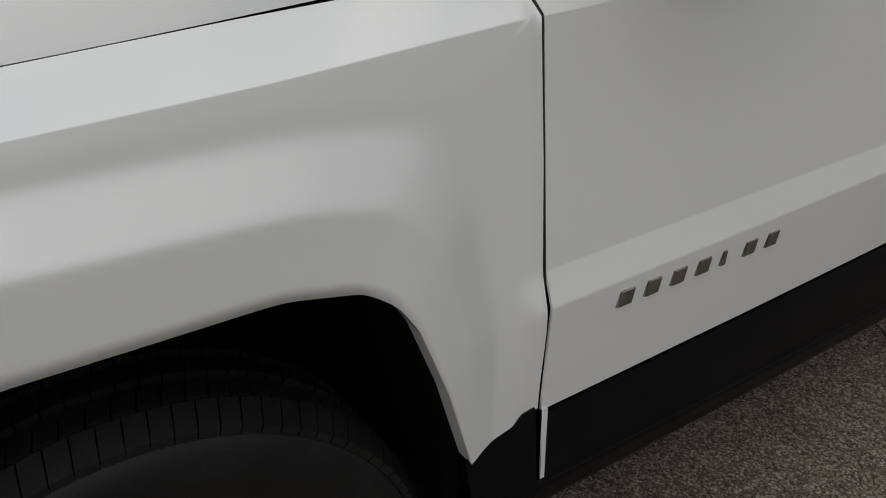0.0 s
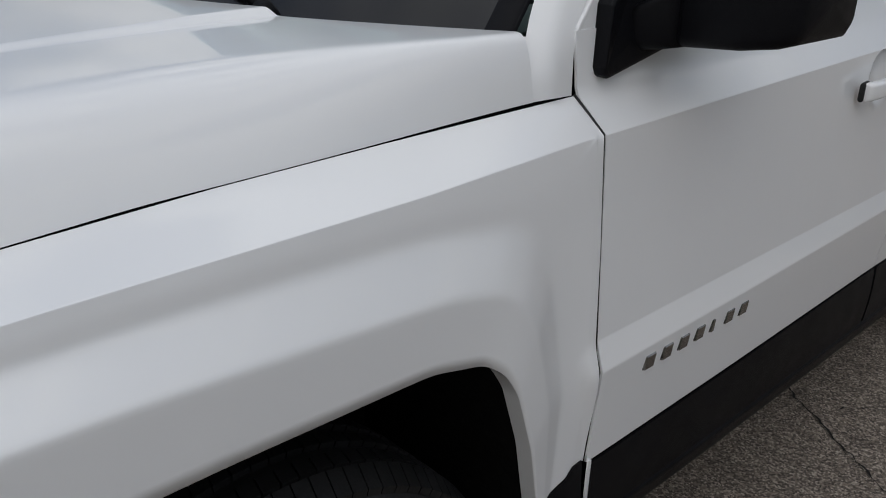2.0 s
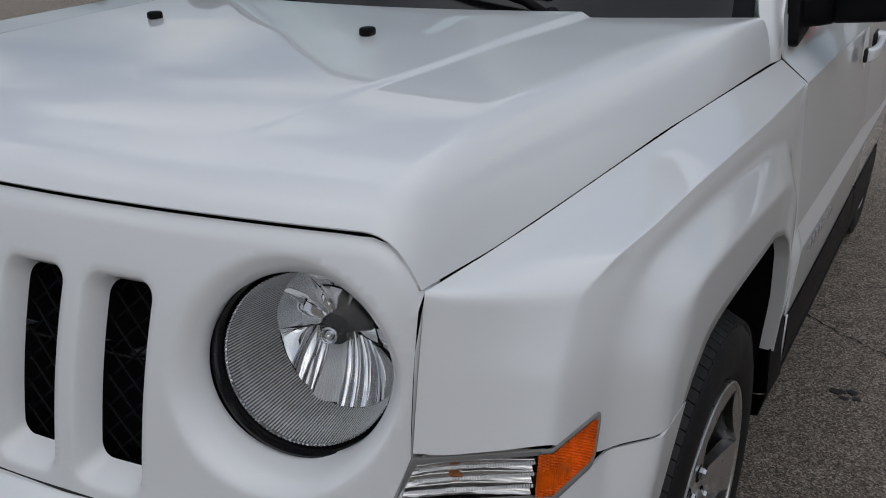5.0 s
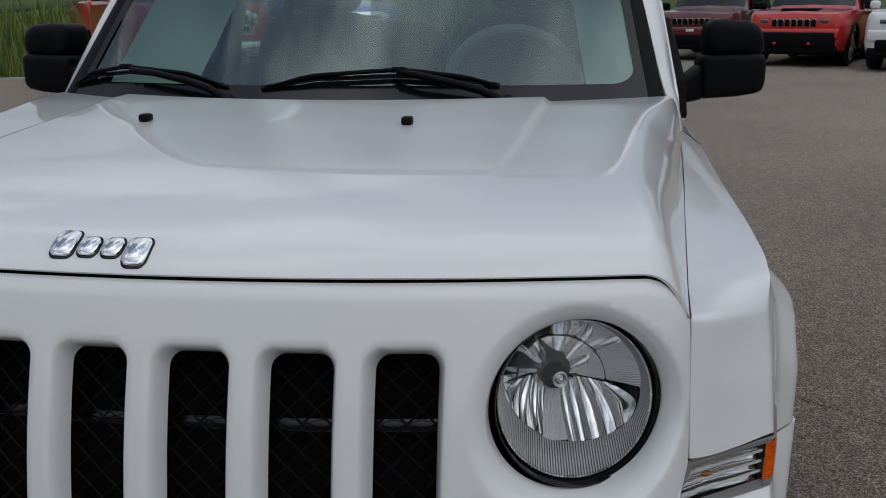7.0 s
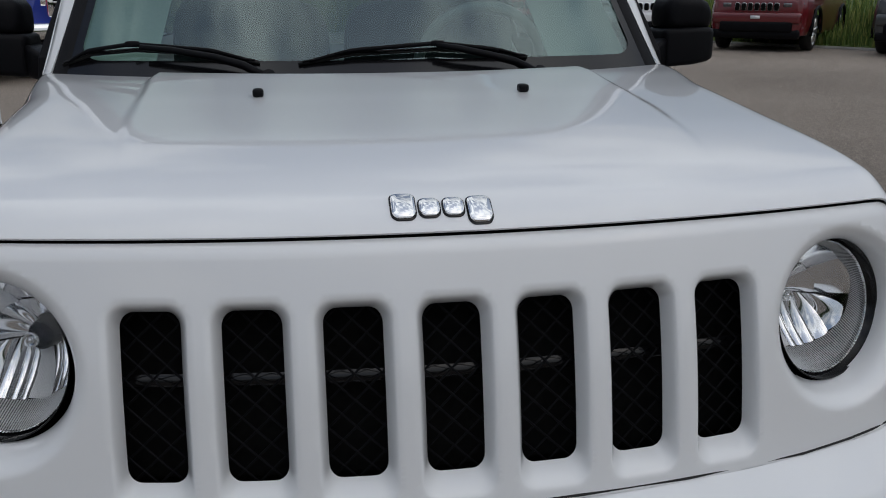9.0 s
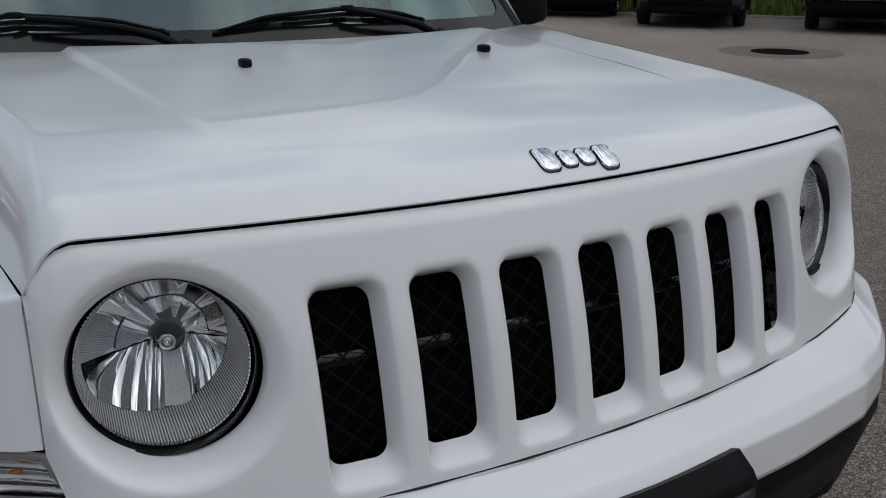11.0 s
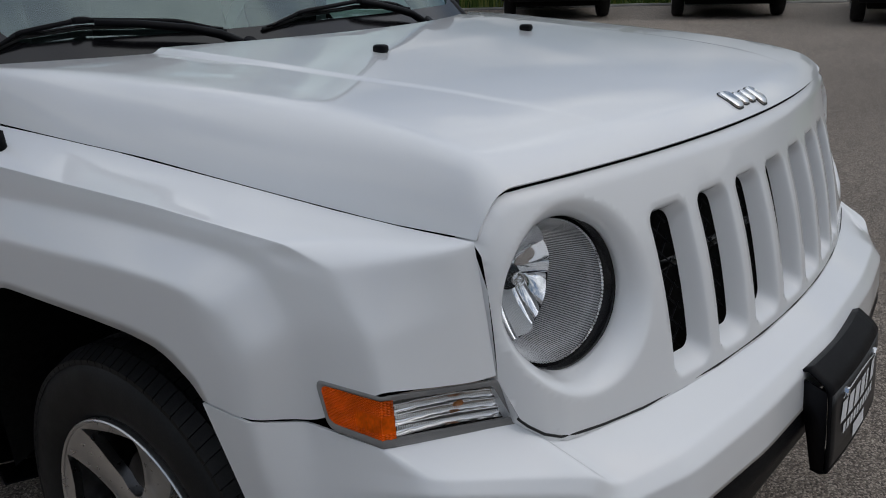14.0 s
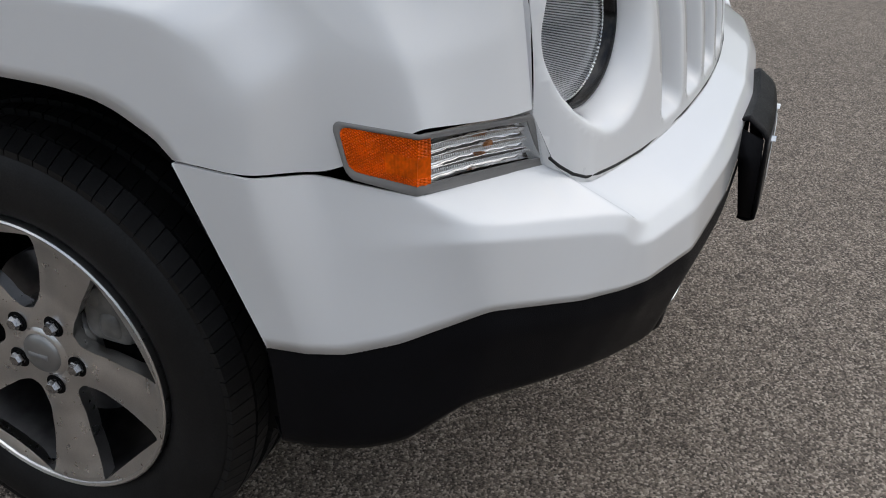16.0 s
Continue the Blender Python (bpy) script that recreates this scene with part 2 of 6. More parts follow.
def tube_bm(points, radius, n=10, bm=None, taper=1.0):
    """A round rod along points."""
    bm = bm or bmesh.new()
    ps = [Vector(p) for p in points]
    rings = []
    for i, p in enumerate(ps):
        d = (ps[min(i + 1, len(ps) - 1)] - ps[max(i - 1, 0)]).normalized()
        q = d.to_track_quat("Z", "Y")
        rr = radius * (1 + (taper - 1) * i / max(1, len(ps) - 1))
        rings.append([bm.verts.new(p + q @ Vector((rr * math.cos(2 * math.pi * k / n), rr * math.sin(2 * math.pi * k / n), 0))) for k in range(n)])
    for a, b in zip(rings, rings[1:]):
        for k in range(n):
            bm.faces.new((a[k], a[(k + 1) % n], b[(k + 1) % n], b[k]))
    bm.faces.new(rings[0][::-1])
    bm.faces.new(rings[-1])
    return bm


def rounded(x0, x1, y0, y1, r, n=6):
    """A rounded rectangle as a loop of points, counter-clockwise."""
    out = []
    for cx, cy, a0 in ((x1 - r, y1 - r, 0), (x0 + r, y1 - r, 90), (x0 + r, y0 + r, 180), (x1 - r, y0 + r, 270)):
        for k in range(n + 1):
            a = radians(a0 + 90 * k / n)
            out.append((cx + r * math.cos(a), cy + r * math.sin(a)))
    return out

# ---- the white car: front axle at y = 0, nose towards -y, wheels on z = 0 ----
def empty(name, loc=(0, 0, 0)):
    ob = new(name)
    ob.location = loc
    ob.empty_display_size = 0.2
    return ob


car = tagged(empty("car"), "white compact SUV parked on grey asphalt, black lower trim", "car")
CORE = Vector((0, 0.6, 0.6))


def body(name, bm, material=WHITE, parent=None, label="", t=0.004, core=CORE, sharp=None):
    """A sheet-metal panel: normals out from the car's core, folded edges inwards."""
    bm.normal_update()
    if sum(f.normal.dot(f.calc_center_median() - core) * f.calc_area() for f in bm.faces) < 0:
        bmesh.ops.reverse_faces(bm, faces=bm.faces[:])
    for e in bm.edges:
        e.smooth = not e.is_boundary
    ob = part(name, bm, material, parent or car, label, sharp=sharp)
    if t:
        thick(ob, t)
    return ob


def both(name, g, material=WHITE, parent=None, label="", t=0.004, core=CORE):
    out = []
    for mirror in (False, True):
        out.append(body(name, grid_bm(g, mirror=mirror), material, parent, label, t, core))
    return out


# hood edge line along the wing and its height
GAP_Y = [-0.636, -0.516, -0.427, -0.324, -0.206, -0.068, 0.096, 0.293, 0.43]
GAP_Z = [0.960, 0.9635, 0.972, 0.982, 0.994, 1.009, 1.020, 1.034, 1.042]


def gap_x(y):
    return 0.679 + (y + 0.636) * 0.0938


def nose_y(x):
    return -0.735 + 0.205 * x * x


CROWN_D = np.linspace(0, 1.3, 261)
CROWN_Z = np.interp(CROWN_D, [0, 0.006, 0.015, 0.030, 0.046, 0.10, 0.20, 0.30, 0.62, 0.86, 1.3], [1.012, 1.020, 1.028, 1.038, 1.047, 1.064, 1.080, 1.092, 1.119, 1.134, 1.142])
CROWN_Z[14:] = blur(CROWN_Z, 14)[14:]


def crown(d):
    """Height of the bonnet's middle at a distance behind its front edge."""
    return float(np.interp(d, CROWN_D, CROWN_Z))


def smooth01(f):
    f = min(1.0, max(0.0, f))
    return f * f * (3 - 2 * f)


STEP_Y = [-0.72, -0.5, -0.25, 0.0, 0.16]
STEP_X = [0.368, 0.420, 0.450, 0.464, 0.478]


def hood_z(x, y):
    a = abs(x)
    es = max(0.0, gap_x(max(y, -0.636)) - a)
    d = max(0.0, y - nose_y(a))
    ze = float(np.interp(y, GAP_Y, GAP_Z)) - 0.0025
    w = 0.065 + 0.045 * smooth01(d / 0.35) - 0.075 * smooth01((y - 0.0) / 0.42)
    s_ = max(0.0, 1 - es / w) ** 2.8
    top = crown(d) - 0.004 * (a / 0.65) ** 2 * smooth01(d / 0.15) - 0.006 * smooth01((d - 0.1) / 0.75)
    z = ze + (top - ze) * (1 - s_)
    # raised centre: a crisp step that fades out towards the nose
    wd = float(np.interp(y, STEP_Y, STEP_X))
    dome = 1 - smooth01((a - wd + 0.009) / 0.018)
    return z + dome * float(np.interp(d, [0.03, 0.10, 0.20, 0.30, 0.55, 0.90], [0, 0.0003, 0.0008, 0.0018, 0.0038, 0.0102]))


def nose_z(x):
    return hood_z(x, nose_y(x))


def hood_rear(u):
    return 0.13 + 0.292 * min(1.0, abs(u) / 0.955) ** 2.2


us = np.concatenate([-np.linspace(1, 0.88, 22)[:-1], np.linspace(-0.88, -0.53, 57)[:-1], np.linspace(-0.53, 0.53, 31), np.linspace(0.53, 0.88, 57)[1:], np.linspace(0.88, 1, 22)[1:]])
vs = np.concatenate([np.linspace(0, 0.08, 13)[:-1], np.linspace(0.08, 1, 50)])
g = []
for v in vs:
    row = []
    for u in us:
        yf = nose_y(u * 0.677) + 0.002
        y = yf + (hood_rear(u) - yf) * v
        x = u * (gap_x(max(y, -0.636)) - 0.0008)
        row.append((x, y, hood_z(x, y)))
    g.append(row)
g = blur(np.array(g), 2, 0)
hood = body("hood", grid_bm(g), WHITE, label="white bonnet panel with a shallow raised centre", core=Vector((0, 0, 0)))
# dark sheet added below the bonnet to put shade in its gaps
inner = g[::3, ::4] * np.array([0.985, 1, 1]) - np.array([0, 0, 0.03])
part("hood_gap_backing", grid_bm(inner), DARK, car)

# front wing: nested lines from the lamp over the wheel to the sill
ST = [0, 1, 2, 2.5, 3, 4, 5, 6, 7, 7.5, 8, 9, 10]
SU = np.concatenate([np.linspace(0, 2, 31)[:-1], np.linspace(2, 3, 25)[:-1], np.linspace(3, 6, 46)[:-1], np.linspace(6, 8, 41)[:-1], np.linspace(8, 10, 71)])
WING = [
    [(.6848, -.668, .7955), (.6822, -.653, .876), (.6806, -.637, .958), (.689, -.53, .9625), (.699, -.427, .9708), (.7195, -.206, .9925), (.740, 0, 1.0125),
     (.7585, .2, 1.0265), (.784, .4945, 1.044), (.837, .4945, 1.003), (.850, .4945, .85), (.864, .4915, .66), (.857, .497, .518)],
    [(.718, -.650, .7930), (.7145, -.636, .876), (.712, -.617, .954), (.722, -.515, .959), (.730, -.41, .9672), (.748, -.206, .986), (.763, 0, 1.002),
     (.778, .2, 1.0145), (.798, .490, 1.034), (.837, .4905, 1.0025), (.850, .4905, .85), (.864, .488, .66), (.857, .490, .516)],
    [(.7985, -.583, .7965), (.794, -.562, .86), (.792, -.512, .932), (.806, -.45, .958), (.815, -.36, .966), (.820, -.2, .975), (.825, 0, .980),
     (.830, .2, .986), (.8355, .478, 1.003), (.8375, .480, 1.0), (.850, .478, .85), (.8635, .476, .66), (.857, .470, .510)],
    [(.816, -.494, .7365), (.815, -.492, .86), (.8145, -.450, .928), (.816, -.40, .948), (.821, -.33, .954), (.8245, -.18, .960), (.829, 0, .963),
     (.834, .2, .964), (.840, .38, .950), (.842, .40, .928), (.847, .425, .85), (.860, .450, .66), (.857, .448, .505)],
    [(.8205, -.470, .7385), (.8205, -.468, .856), (.821, -.415, .914), (.822, -.365, .930), (.825, -.31, .936), (.828, -.15, .940), (.8315, 0, .940),
     (.8365, .2, .938), (.840, .325, .924), (.843, .365, .90), (.847, .398, .84), (.858, .430, .66), (.857, .425, .500)],
    [(.866, -.420, .7385), (.867, -.418, .82), (.868, -.37, .875), (.868, -.325, .892), (.868, -.28, .896), (.868, -.16, .894), (.868, 0, .886),
     (.868, .2, .876), (.869, .285, .858), (.871, .32, .835), (.872, .348, .79), (.870, .388, .66), (.861, .407, .494)],
    [(.867, -.3305, .741), (.868, -.310, .762), (.868, -.265, .785), (.868, -.235, .794), (.868, -.18, .799), (.868, -.07, .799), (.868, .05, .7965),
     (.868, .174, .7945), (.870, .257, .776), (.875, .290, .752), (.877, .314, .715), (.875, .351, .615), (.863, .391, .484)],
]
rr = [0, 2, 3, 6, 6, 5, 5]
rails = [rail(w, ST, SU, r) for w, r in zip(WING, rr)]
lip = rails[-1] - np.array([0.028, 0, 0])
fold = rails[-1] * 0.5 + lip * 0.5 + np.array([0.012, 0, 0])
wing = across(rails, [5, 14, 10, 6, 10, 9], 2, ["", "end", "start", "", "", "start"])
# towards the lamp the shoulder crease opens into a soft roll
roll = across(rails, [5, 14, 10, 6, 10, 9], 7, ["", "end", "start", "", "", "start"])
soft_w = np.array([smooth01((2.7 - q) / 1.2) for q in SU])[None, :, None]
wing = wing * (1 - soft_w) + roll * soft_w
wing = np.concatenate([wing, blur(np.array([rails[-1], fold, lip]), 0)[1:]])
# the door's lower ledge runs a hand's width into the wing and fades out
for p in wing.reshape(-1, 3):
    if p[1] > 0.42 and p[2] < 0.72:
        p[0] += 0.0090 * smooth01((p[1] - 0.452 - 0.25 * max(0.0, 0.69 - p[2])) / 0.03) * float(np.interp(p[2], [0.50, 0.52, 0.668, 0.676, 0.712, 0.718], [0.55, 0.6, 1.0, 0.94, 0.04, 0]))
both("front_wing", wing, WHITE, label="white front wing with a flared wheel arch")
# added dark copy inside the wing, for the shade in the seams
both("wing_gap_backing", wing[:-2:4, ::3] - np.array([0.022, 0, 0.004]), DARK, t=0)

# wheel house behind the arch: liner and inner wall
arch_loop = np.concatenate([[(.86, -.435, .36), (.851, -.424, .52)], rails[-1][::4], [(.858, .39, .36)]])
liner = np.array([arch_loop - np.array([dx, 0, 0]) for dx in (0.03, 0.10, 0.2, 0.3, 0.42)])
for k in range(1, 5):
    liner[k, :, 2] += 0.03
both("wheel_house", liner, DARK, t=0)
for s in (1, -1):
    part("wheel_house_wall", box_bm(s * 0.40 - 0.01, s * 0.40 + 0.01, -0.5, 0.5, 0.2, 0.95), DARK, car)

# doors and rear side: lines along the flank from belt to sill
SIDE_Y = [0.497, 0.9, 1.5, 2.0, 2.6, 3.1, 3.42, 3.5]
SIDE = {
    "belt": [(.776, 1.125), (.784, 1.128), (.790, 1.135), (.792, 1.14), (.785, 1.145), (.77, 1.15), (.72, 1.15), (.62, 1.15)],
    "shelf": [(.786, 1.046), (.808, 1.060), (.818, 1.078), (.818, 1.09), (.81, 1.095), (.80, 1.10), (.745, 1.10), (.64, 1.10)],
    "shoulder": [(.8375, 1.003), (.842, 1.016), (.846, 1.033), (.846, 1.042), (.842, 1.05), (.83, 1.055), (.78, 1.06), (.66, 1.06)],
    "low_top": [(.8585, .716), (.8600, .718), (.8625, .720), (.868, .70), (.868, .70), (.85, .70), (.79, .70), (.67, .70)],
    "low_out": [(.8730, .672), (.8755, .676), (.877, .684), (.876, .685), (.876, .685), (.86, .685), (.80, .685), (.68, .685)],
    "trim_top": [(.862, .517), (.864, .522), (.865, .533), (.865, .535), (.865, .54), (.85, .54), (.79, .54), (.67, .54)],
    "trim_low": [(.861, .400), (.862, .396), (.862, .394), (.862, .394), (.862, .394), (.85, .40), (.79, .40), (.67, .40)],
    "sill_top": [(.868, .392), (.870, .388), (.870, .386), (.87, .386), (.87, .386), (.85, .39), (.79, .39), (.67, .39)],
    "sill_low": [(.850, .343), (.852, .339), (.852, .337), (.85, .337), (.85, .337), (.84, .34), (.78, .34), (.66, .34)],
}


def side_line(key, y):
    p = np.array(SIDE[key])
    return np.stack([np.interp(y, SIDE_Y, p[:, 0]), y, np.interp(y, SIDE_Y, p[:, 1])], 1)


def side_rails(keys, counts, r, y0, y1, n, ease=None):
    y = np.linspace(y0, y1, n)
    return across([side_line(k, y) for k in keys], counts, r, ease)


for s in (1, -1):
    mir = s < 0
    for nm, y0, y1, n in (("front_door", 0.4985, 1.5488, 150), ("rear_door", 1.5515, 2.20, 40)):
        gd = side_rails(["belt", "shelf", "shoulder", "low_top", "low_out", "trim_top"], [8, 10, 44, 8, 12], 1, y0, y1, n, ["", "end", "both", "both", "start"])
        if nm == "front_door":
            # hollow behind the pull handle
            r = np.hypot((gd[:, :, 1] - 1.378) / 0.050, (gd[:, :, 2] - 0.977) / 0.052)
            gd[:, :, 0] -= 0.020 * np.clip(1 - r ** 2, 0, 1) ** 0.7
        d = body(nm, grid_bm(gd, mirror=mir), WHITE, label="white car door")
        # added dark sheet behind the door that stands in for shade in its gaps
        back = gd[::4, ::5] - np.array([0.035, 0, 0])
        part("door_gap_backing", grid_bm(back, mirror=mir), DARK, car)
        gt = side_rails(["trim_top", "trim_low"], [8], 0, y0 + 0.008, y1 - 0.002, 40)
        gt[:, :, 2] -= 0.004
        gt[:, :, 0] += 0.004 * np.sin(np.linspace(0, math.pi, 9))[:, None] + 0.003
        body("door_trim", grid_bm(gt, mirror=mir), BLACK_TRIM, d, "black ribbed plastic strip")
    q = side_rails(["belt", "shelf", "shoulder", "low_top", "low_out", "trim_top", "trim_low"], [4, 4, 10, 3, 4, 4], 1, 2.205, 3.5, 40)
    keep = [(i, j) for i in range(q.shape[0]) for j in range(q.shape[1])]
    bmq = bmesh.new()
    vq = {ij: bmq.verts.new(q[ij] * np.array([s, 1, 1])) for ij in keep}
    for i in range(q.shape[0] - 1):
        for j in range(q.shape[1] - 1):
            c = (q[i, j] + q[i + 1, j + 1]) / 2
            if math.hypot(c[1] - 2.635, c[2] - 0.345) < 0.43:
                continue
            bmq.faces.new((vq[i, j], vq[i, j + 1], vq[i + 1, j + 1], vq[i + 1, j]))
    for v in [v for v in bmq.verts if not v.link_faces]:
        bmq.verts.remove(v)
    body("rear_quarter", bmq, WHITE, label="white rear quarter panel")
    sl = side_rails(["trim_low", "sill_top", "sill_low"], [3, 6], 1, 0.47, 2.22, 60)
    under = sl[-1:] - np.array([0.12, 0, 0.03])
    body("sill", grid_bm(np.concatenate([sl, under]), mirror=mir), BLACK_TRIM, label="black plastic sill with a rounded edge")
    # black corner piece at the foot of the wing, in front of the door
    foot = np.array([
        [(.8585, .386, .486), (.8595, .42, .497), (.8595, .455, .505), (.8600, .470, .521), (.8605, .490, .523)],
        [(.8595, .392, .43), (.8620, .42, .44), (.8630, .455, .445), (.8640, .470, .45), (.8640, .492, .45)],
        [(.8620, .395, .385), (.8660, .42, .385), (.8680, .455, .387), (.8690, .470, .388), (.8700, .492, .389)],
        [(.8500, .400, .325), (.8500, .42, .325), (.8500, .455, .325), (.8500, .470, .325), (.8500, .492, .325)],
        [(.70, .400, .29), (.70, .42, .29), (.70, .455, .29), (.70, .470, .29), (.70, .492, .29)],
    ])
    body("wing_foot_trim", grid_bm(foot, mirror=mir), BLACK_TRIM)

# black tube in the gap between wing and door, standing in for its shade
for s in (1, -1):
    seam = [(.7835, 1.045), (.835, 1.004), (.8475, .85), (.8595, .69), (.861, .66), (.8545, .52)]
    pts = rail([(s * (x - 0.0008), .4966, z) for x, z in seam], range(6), np.linspace(0, 5, 31))
    part("door_gap_shade", tube_bm([tuple(p) for p in pts], 0.0024, 6), DULL_BLACK, car)

# ---- bumper ----
BU = [0, 1, 2, 3, 3.5, 4, 5, 6, 6.4, 7, 8]
BS = np.concatenate([np.linspace(0, 2, 17)[:-1], np.linspace(2, 4, 33)[:-1], np.linspace(4, 8, 49)])
B_TOP = [(0, -.812, .690), (.3, -.790, .690), (.48, -.762, .691), (.630, -.726, .699), (.652, -.700, .715), (.660, -.686, .7255), (.799, -.580, .7215), (.816, -.497, .731), (.8205, -.470, .7335), (.866, -.420, .7355), (.867, -.331, .7375)]
B_EDGE = [(0, -.872, .660), (.3, -.860, .658), (.5, -.834, .654), (.596, -.802, .650), (.617, -.795, .655), (.640, -.782, .675), (.790, -.650, .698), (.8175, -.520, .685), (.8250, -.482, .681), (.8635, -.4325, .681), (.863, -.354, .682)]
B_NOSE = [(0, -.890, .636), (.3, -.878, .634), (.5, -.852, .632), (.612, -.812, .630), (.640, -.795, .635), (.655, -.782, .656), (.796, -.656, .683), (.8190, -.530, .657), (.8275, -.489, .649), (.861, -.440, .649), (.8606, -.368, .648)]
B_LOW = [(0, -.893, .572), (.3, -.881, .572), (.5, -.856, .573), (.610, -.815, .575), (.65, -.790, .577), (.70, -.752, .581), (.782, -.668, .592), (.820, -.575, .545), (.836, -.515, .5225), (.848, -.470, .5185), (.851, -.423, .515)]
brails = [rail(p, BU, BS, r) for p, r in ((B_TOP, 1), (B_EDGE, 3), (B_NOSE, 3), (B_LOW, 1))]
bg = across(brails, [11, 8, 13], 3, ["end", "", "start"])
half = np.concatenate([(bg * np.array([-1, 1, 1]))[:, :0:-1], bg], 1)
fold_b = half[-1:] * np.array([0.985, 1, 1]) + np.array([0, 0.012, 0.004])
body("bumper", grid_bm(np.concatenate([half, fold_b])), WHITE, label="white bumper cover with a stepped middle")
edge_w = np.array([rail([(.867, -.331, .7375), (.859, -.376, .628), (.851, -.423, .515)], [0, 1, 2], np.linspace(0, 2, 20)) - np.array([dx, 0, 0]) for dx in (0.0, 0.03)])
both("bumper_return", edge_w, WHITE, t=0.003)

L_LOW = [(0, -.870, .474), (.3, -.858, .466), (.5, -.822, .418), (.60, -.785, .440), (.65, -.765, .452), (.70, -.728, .455), (.782, -.650, .452), (.815, -.585, .395), (.832, -.535, .378), (.845, -.48, .371), (.848, -.432, .368)]
lrails = [rail([(x * .997, y + .006, z + .002) for x, y, z in B_LOW], BU, BS, 2),
          rail([(x * 1.0, y - .002, z - .03) for x, y, z in B_LOW], BU, BS, 2),
          rail(L_LOW, BU, BS, 3),
          rail([(x * .93, y + .05, z - .02) for x, y, z in L_LOW], BU, BS, 3)]
lg = across(lrails, [3, 9, 3], 1)
half = np.concatenate([(lg * np.array([-1, 1, 1]))[:, :0:-1], lg], 1)
lower = body("lower_bumper", grid_bm(half), BLACK_TRIM, label="black grained plastic lower bumper")
part("under_tray", box_bm(-.38, .38, -.70, .35, .27, .32), DARK, car)

# ---- grille panel ----
SLOT = [k * 0.12 for k in range(-3, 4)]
LAMP = (0.552, 0.862)


def panel_y(x, z):
    a = abs(x)
    top, low = nose_y(a), -0.818 + 0.22 * a * a
    f = (1.012 - z) / 0.322
    y = top + (low - top) * f - 0.012 * math.sin(math.pi * min(1, max(0, f)))
    edge = np.interp(a, [0.62, 0.65, 0.67, 0.684], [0, 0.004, 0.011, 0.021])
    roll = float(np.interp(nose_z(a) - z, [0.0, 0.013, 0.017], [0.012, 0.0015, 0]))
    return y + edge * (1 + 3.6 * max(0.0, 0.96 - z)) + roll


def panel(x, z):
    return (x, panel_y(x, z), z)


right = [(.643, .7005), (.668, .727), (.6830, .789), (.6802, .90), (.6785, .957)] + [(x, nose_z(x) - 0.0045) for x in (.677, .672, .664, .654, .642, .628, .60, .5, .4, .3, .2, .1, 0)]
low_edge = [(.56, .690), (.48, .686), (.3, .685), (0, .685)]
outline = right + [(-x, z) for x, z in right[-2::-1]] + [(-x, z) for x, z in low_edge[:-1]] + low_edge[::-1]


def slot_front(cx):
    return [(cx + (x - 0) * 1.0, z) for x, z in rounded(-0.0475, 0.0475, 0.7005, 0.944, 0.022)]


def circle(c, r, n=64):
    return [(c[0] + r * math.cos(2 * math.pi * k / n), c[1] + r * math.sin(2 * math.pi * k / n)) for k in range(n)]


def dense(lp, step=0.0075):
    out = []
    for i, a in enumerate(lp):
        b = lp[(i + 1) % len(lp)]
        m = max(1, round(math.dist(a, b) / step))
        out += [(a[0] + (b[0] - a[0]) * k / m, a[1] + (b[1] - a[1]) * k / m) for k in range(m)]
    return out


LAMP_FRONT = [circle((s * 0.551, 0.861), 0.124, 96) for s in (1, -1)]
SLOTS = [(dense(slot_front(c)), c) for c in SLOT]
holes = [lp for lp, _ in SLOTS] + LAMP_FRONT
bmg = flat_panel(outline, holes, panel, step=0.0075)


def add_rows(bm, rows):
    vs_ = [[bm.verts.new(p) for p in row] for row in rows]
    n = len(rows[0])
    for a, b in zip(vs_, vs_[1:]):
        for k in range(n):
            bm.faces.new((a[k], a[(k + 1) % n], b[(k + 1) % n], b[k]))


slot_depth = 0.030
for fr, c in SLOTS:
    rows = []
    for k in range(9):
        f = k / 8
        e = f ** 1.3
        row = []
        for xa, za in fr:
            # matching point on the smaller opening at the back
            xb = c + (xa - c) * 0.036 / 0.0475
            zb = 0.722 + (za - 0.7005) * (0.925 - 0.722) / (0.944 - 0.7005)
            w = f ** 0.85
            x, z = xa + (xb - xa) * w, za + (zb - za) * w
            row.append((x, panel_y(x, z) + e * slot_depth, z))
        rows.append(row)
    add_rows(bmg, rows)
for s, fr in zip((1, -1), LAMP_FRONT):
    bk = circle((s * 0.551, 0.8595), 0.0995, 96)
    rows = []
    for k in range(11):
        f = k / 10
        row = []
        for (xa, za), (xb, zb) in zip(fr, bk):
            w = math.sin(f * math.pi / 2)
            x, z = xa + (xb - xa) * w, za + (zb - za) * w
            ya, yb = panel_y(xa, za), -0.672 + 0.31 * (abs(x) - 0.552) + 0.17 * (z - 0.862)
            row.append((x, ya + (yb - ya) * f ** 1.6, z))
        rows.append(row)
    add_rows(bmg, rows)
bmesh.ops.remove_doubles(bmg, verts=bmg.verts[:], dist=0.0004)
bmesh.ops.recalc_face_normals(bmg, faces=bmg.faces[:])
grille = part("grille_panel", bmg, WHITE, car, "white grille panel with seven upright openings")
if sum(f.normal.y * f.area for f in grille.data.polygons) > 0:
    grille.data.flip_normals()
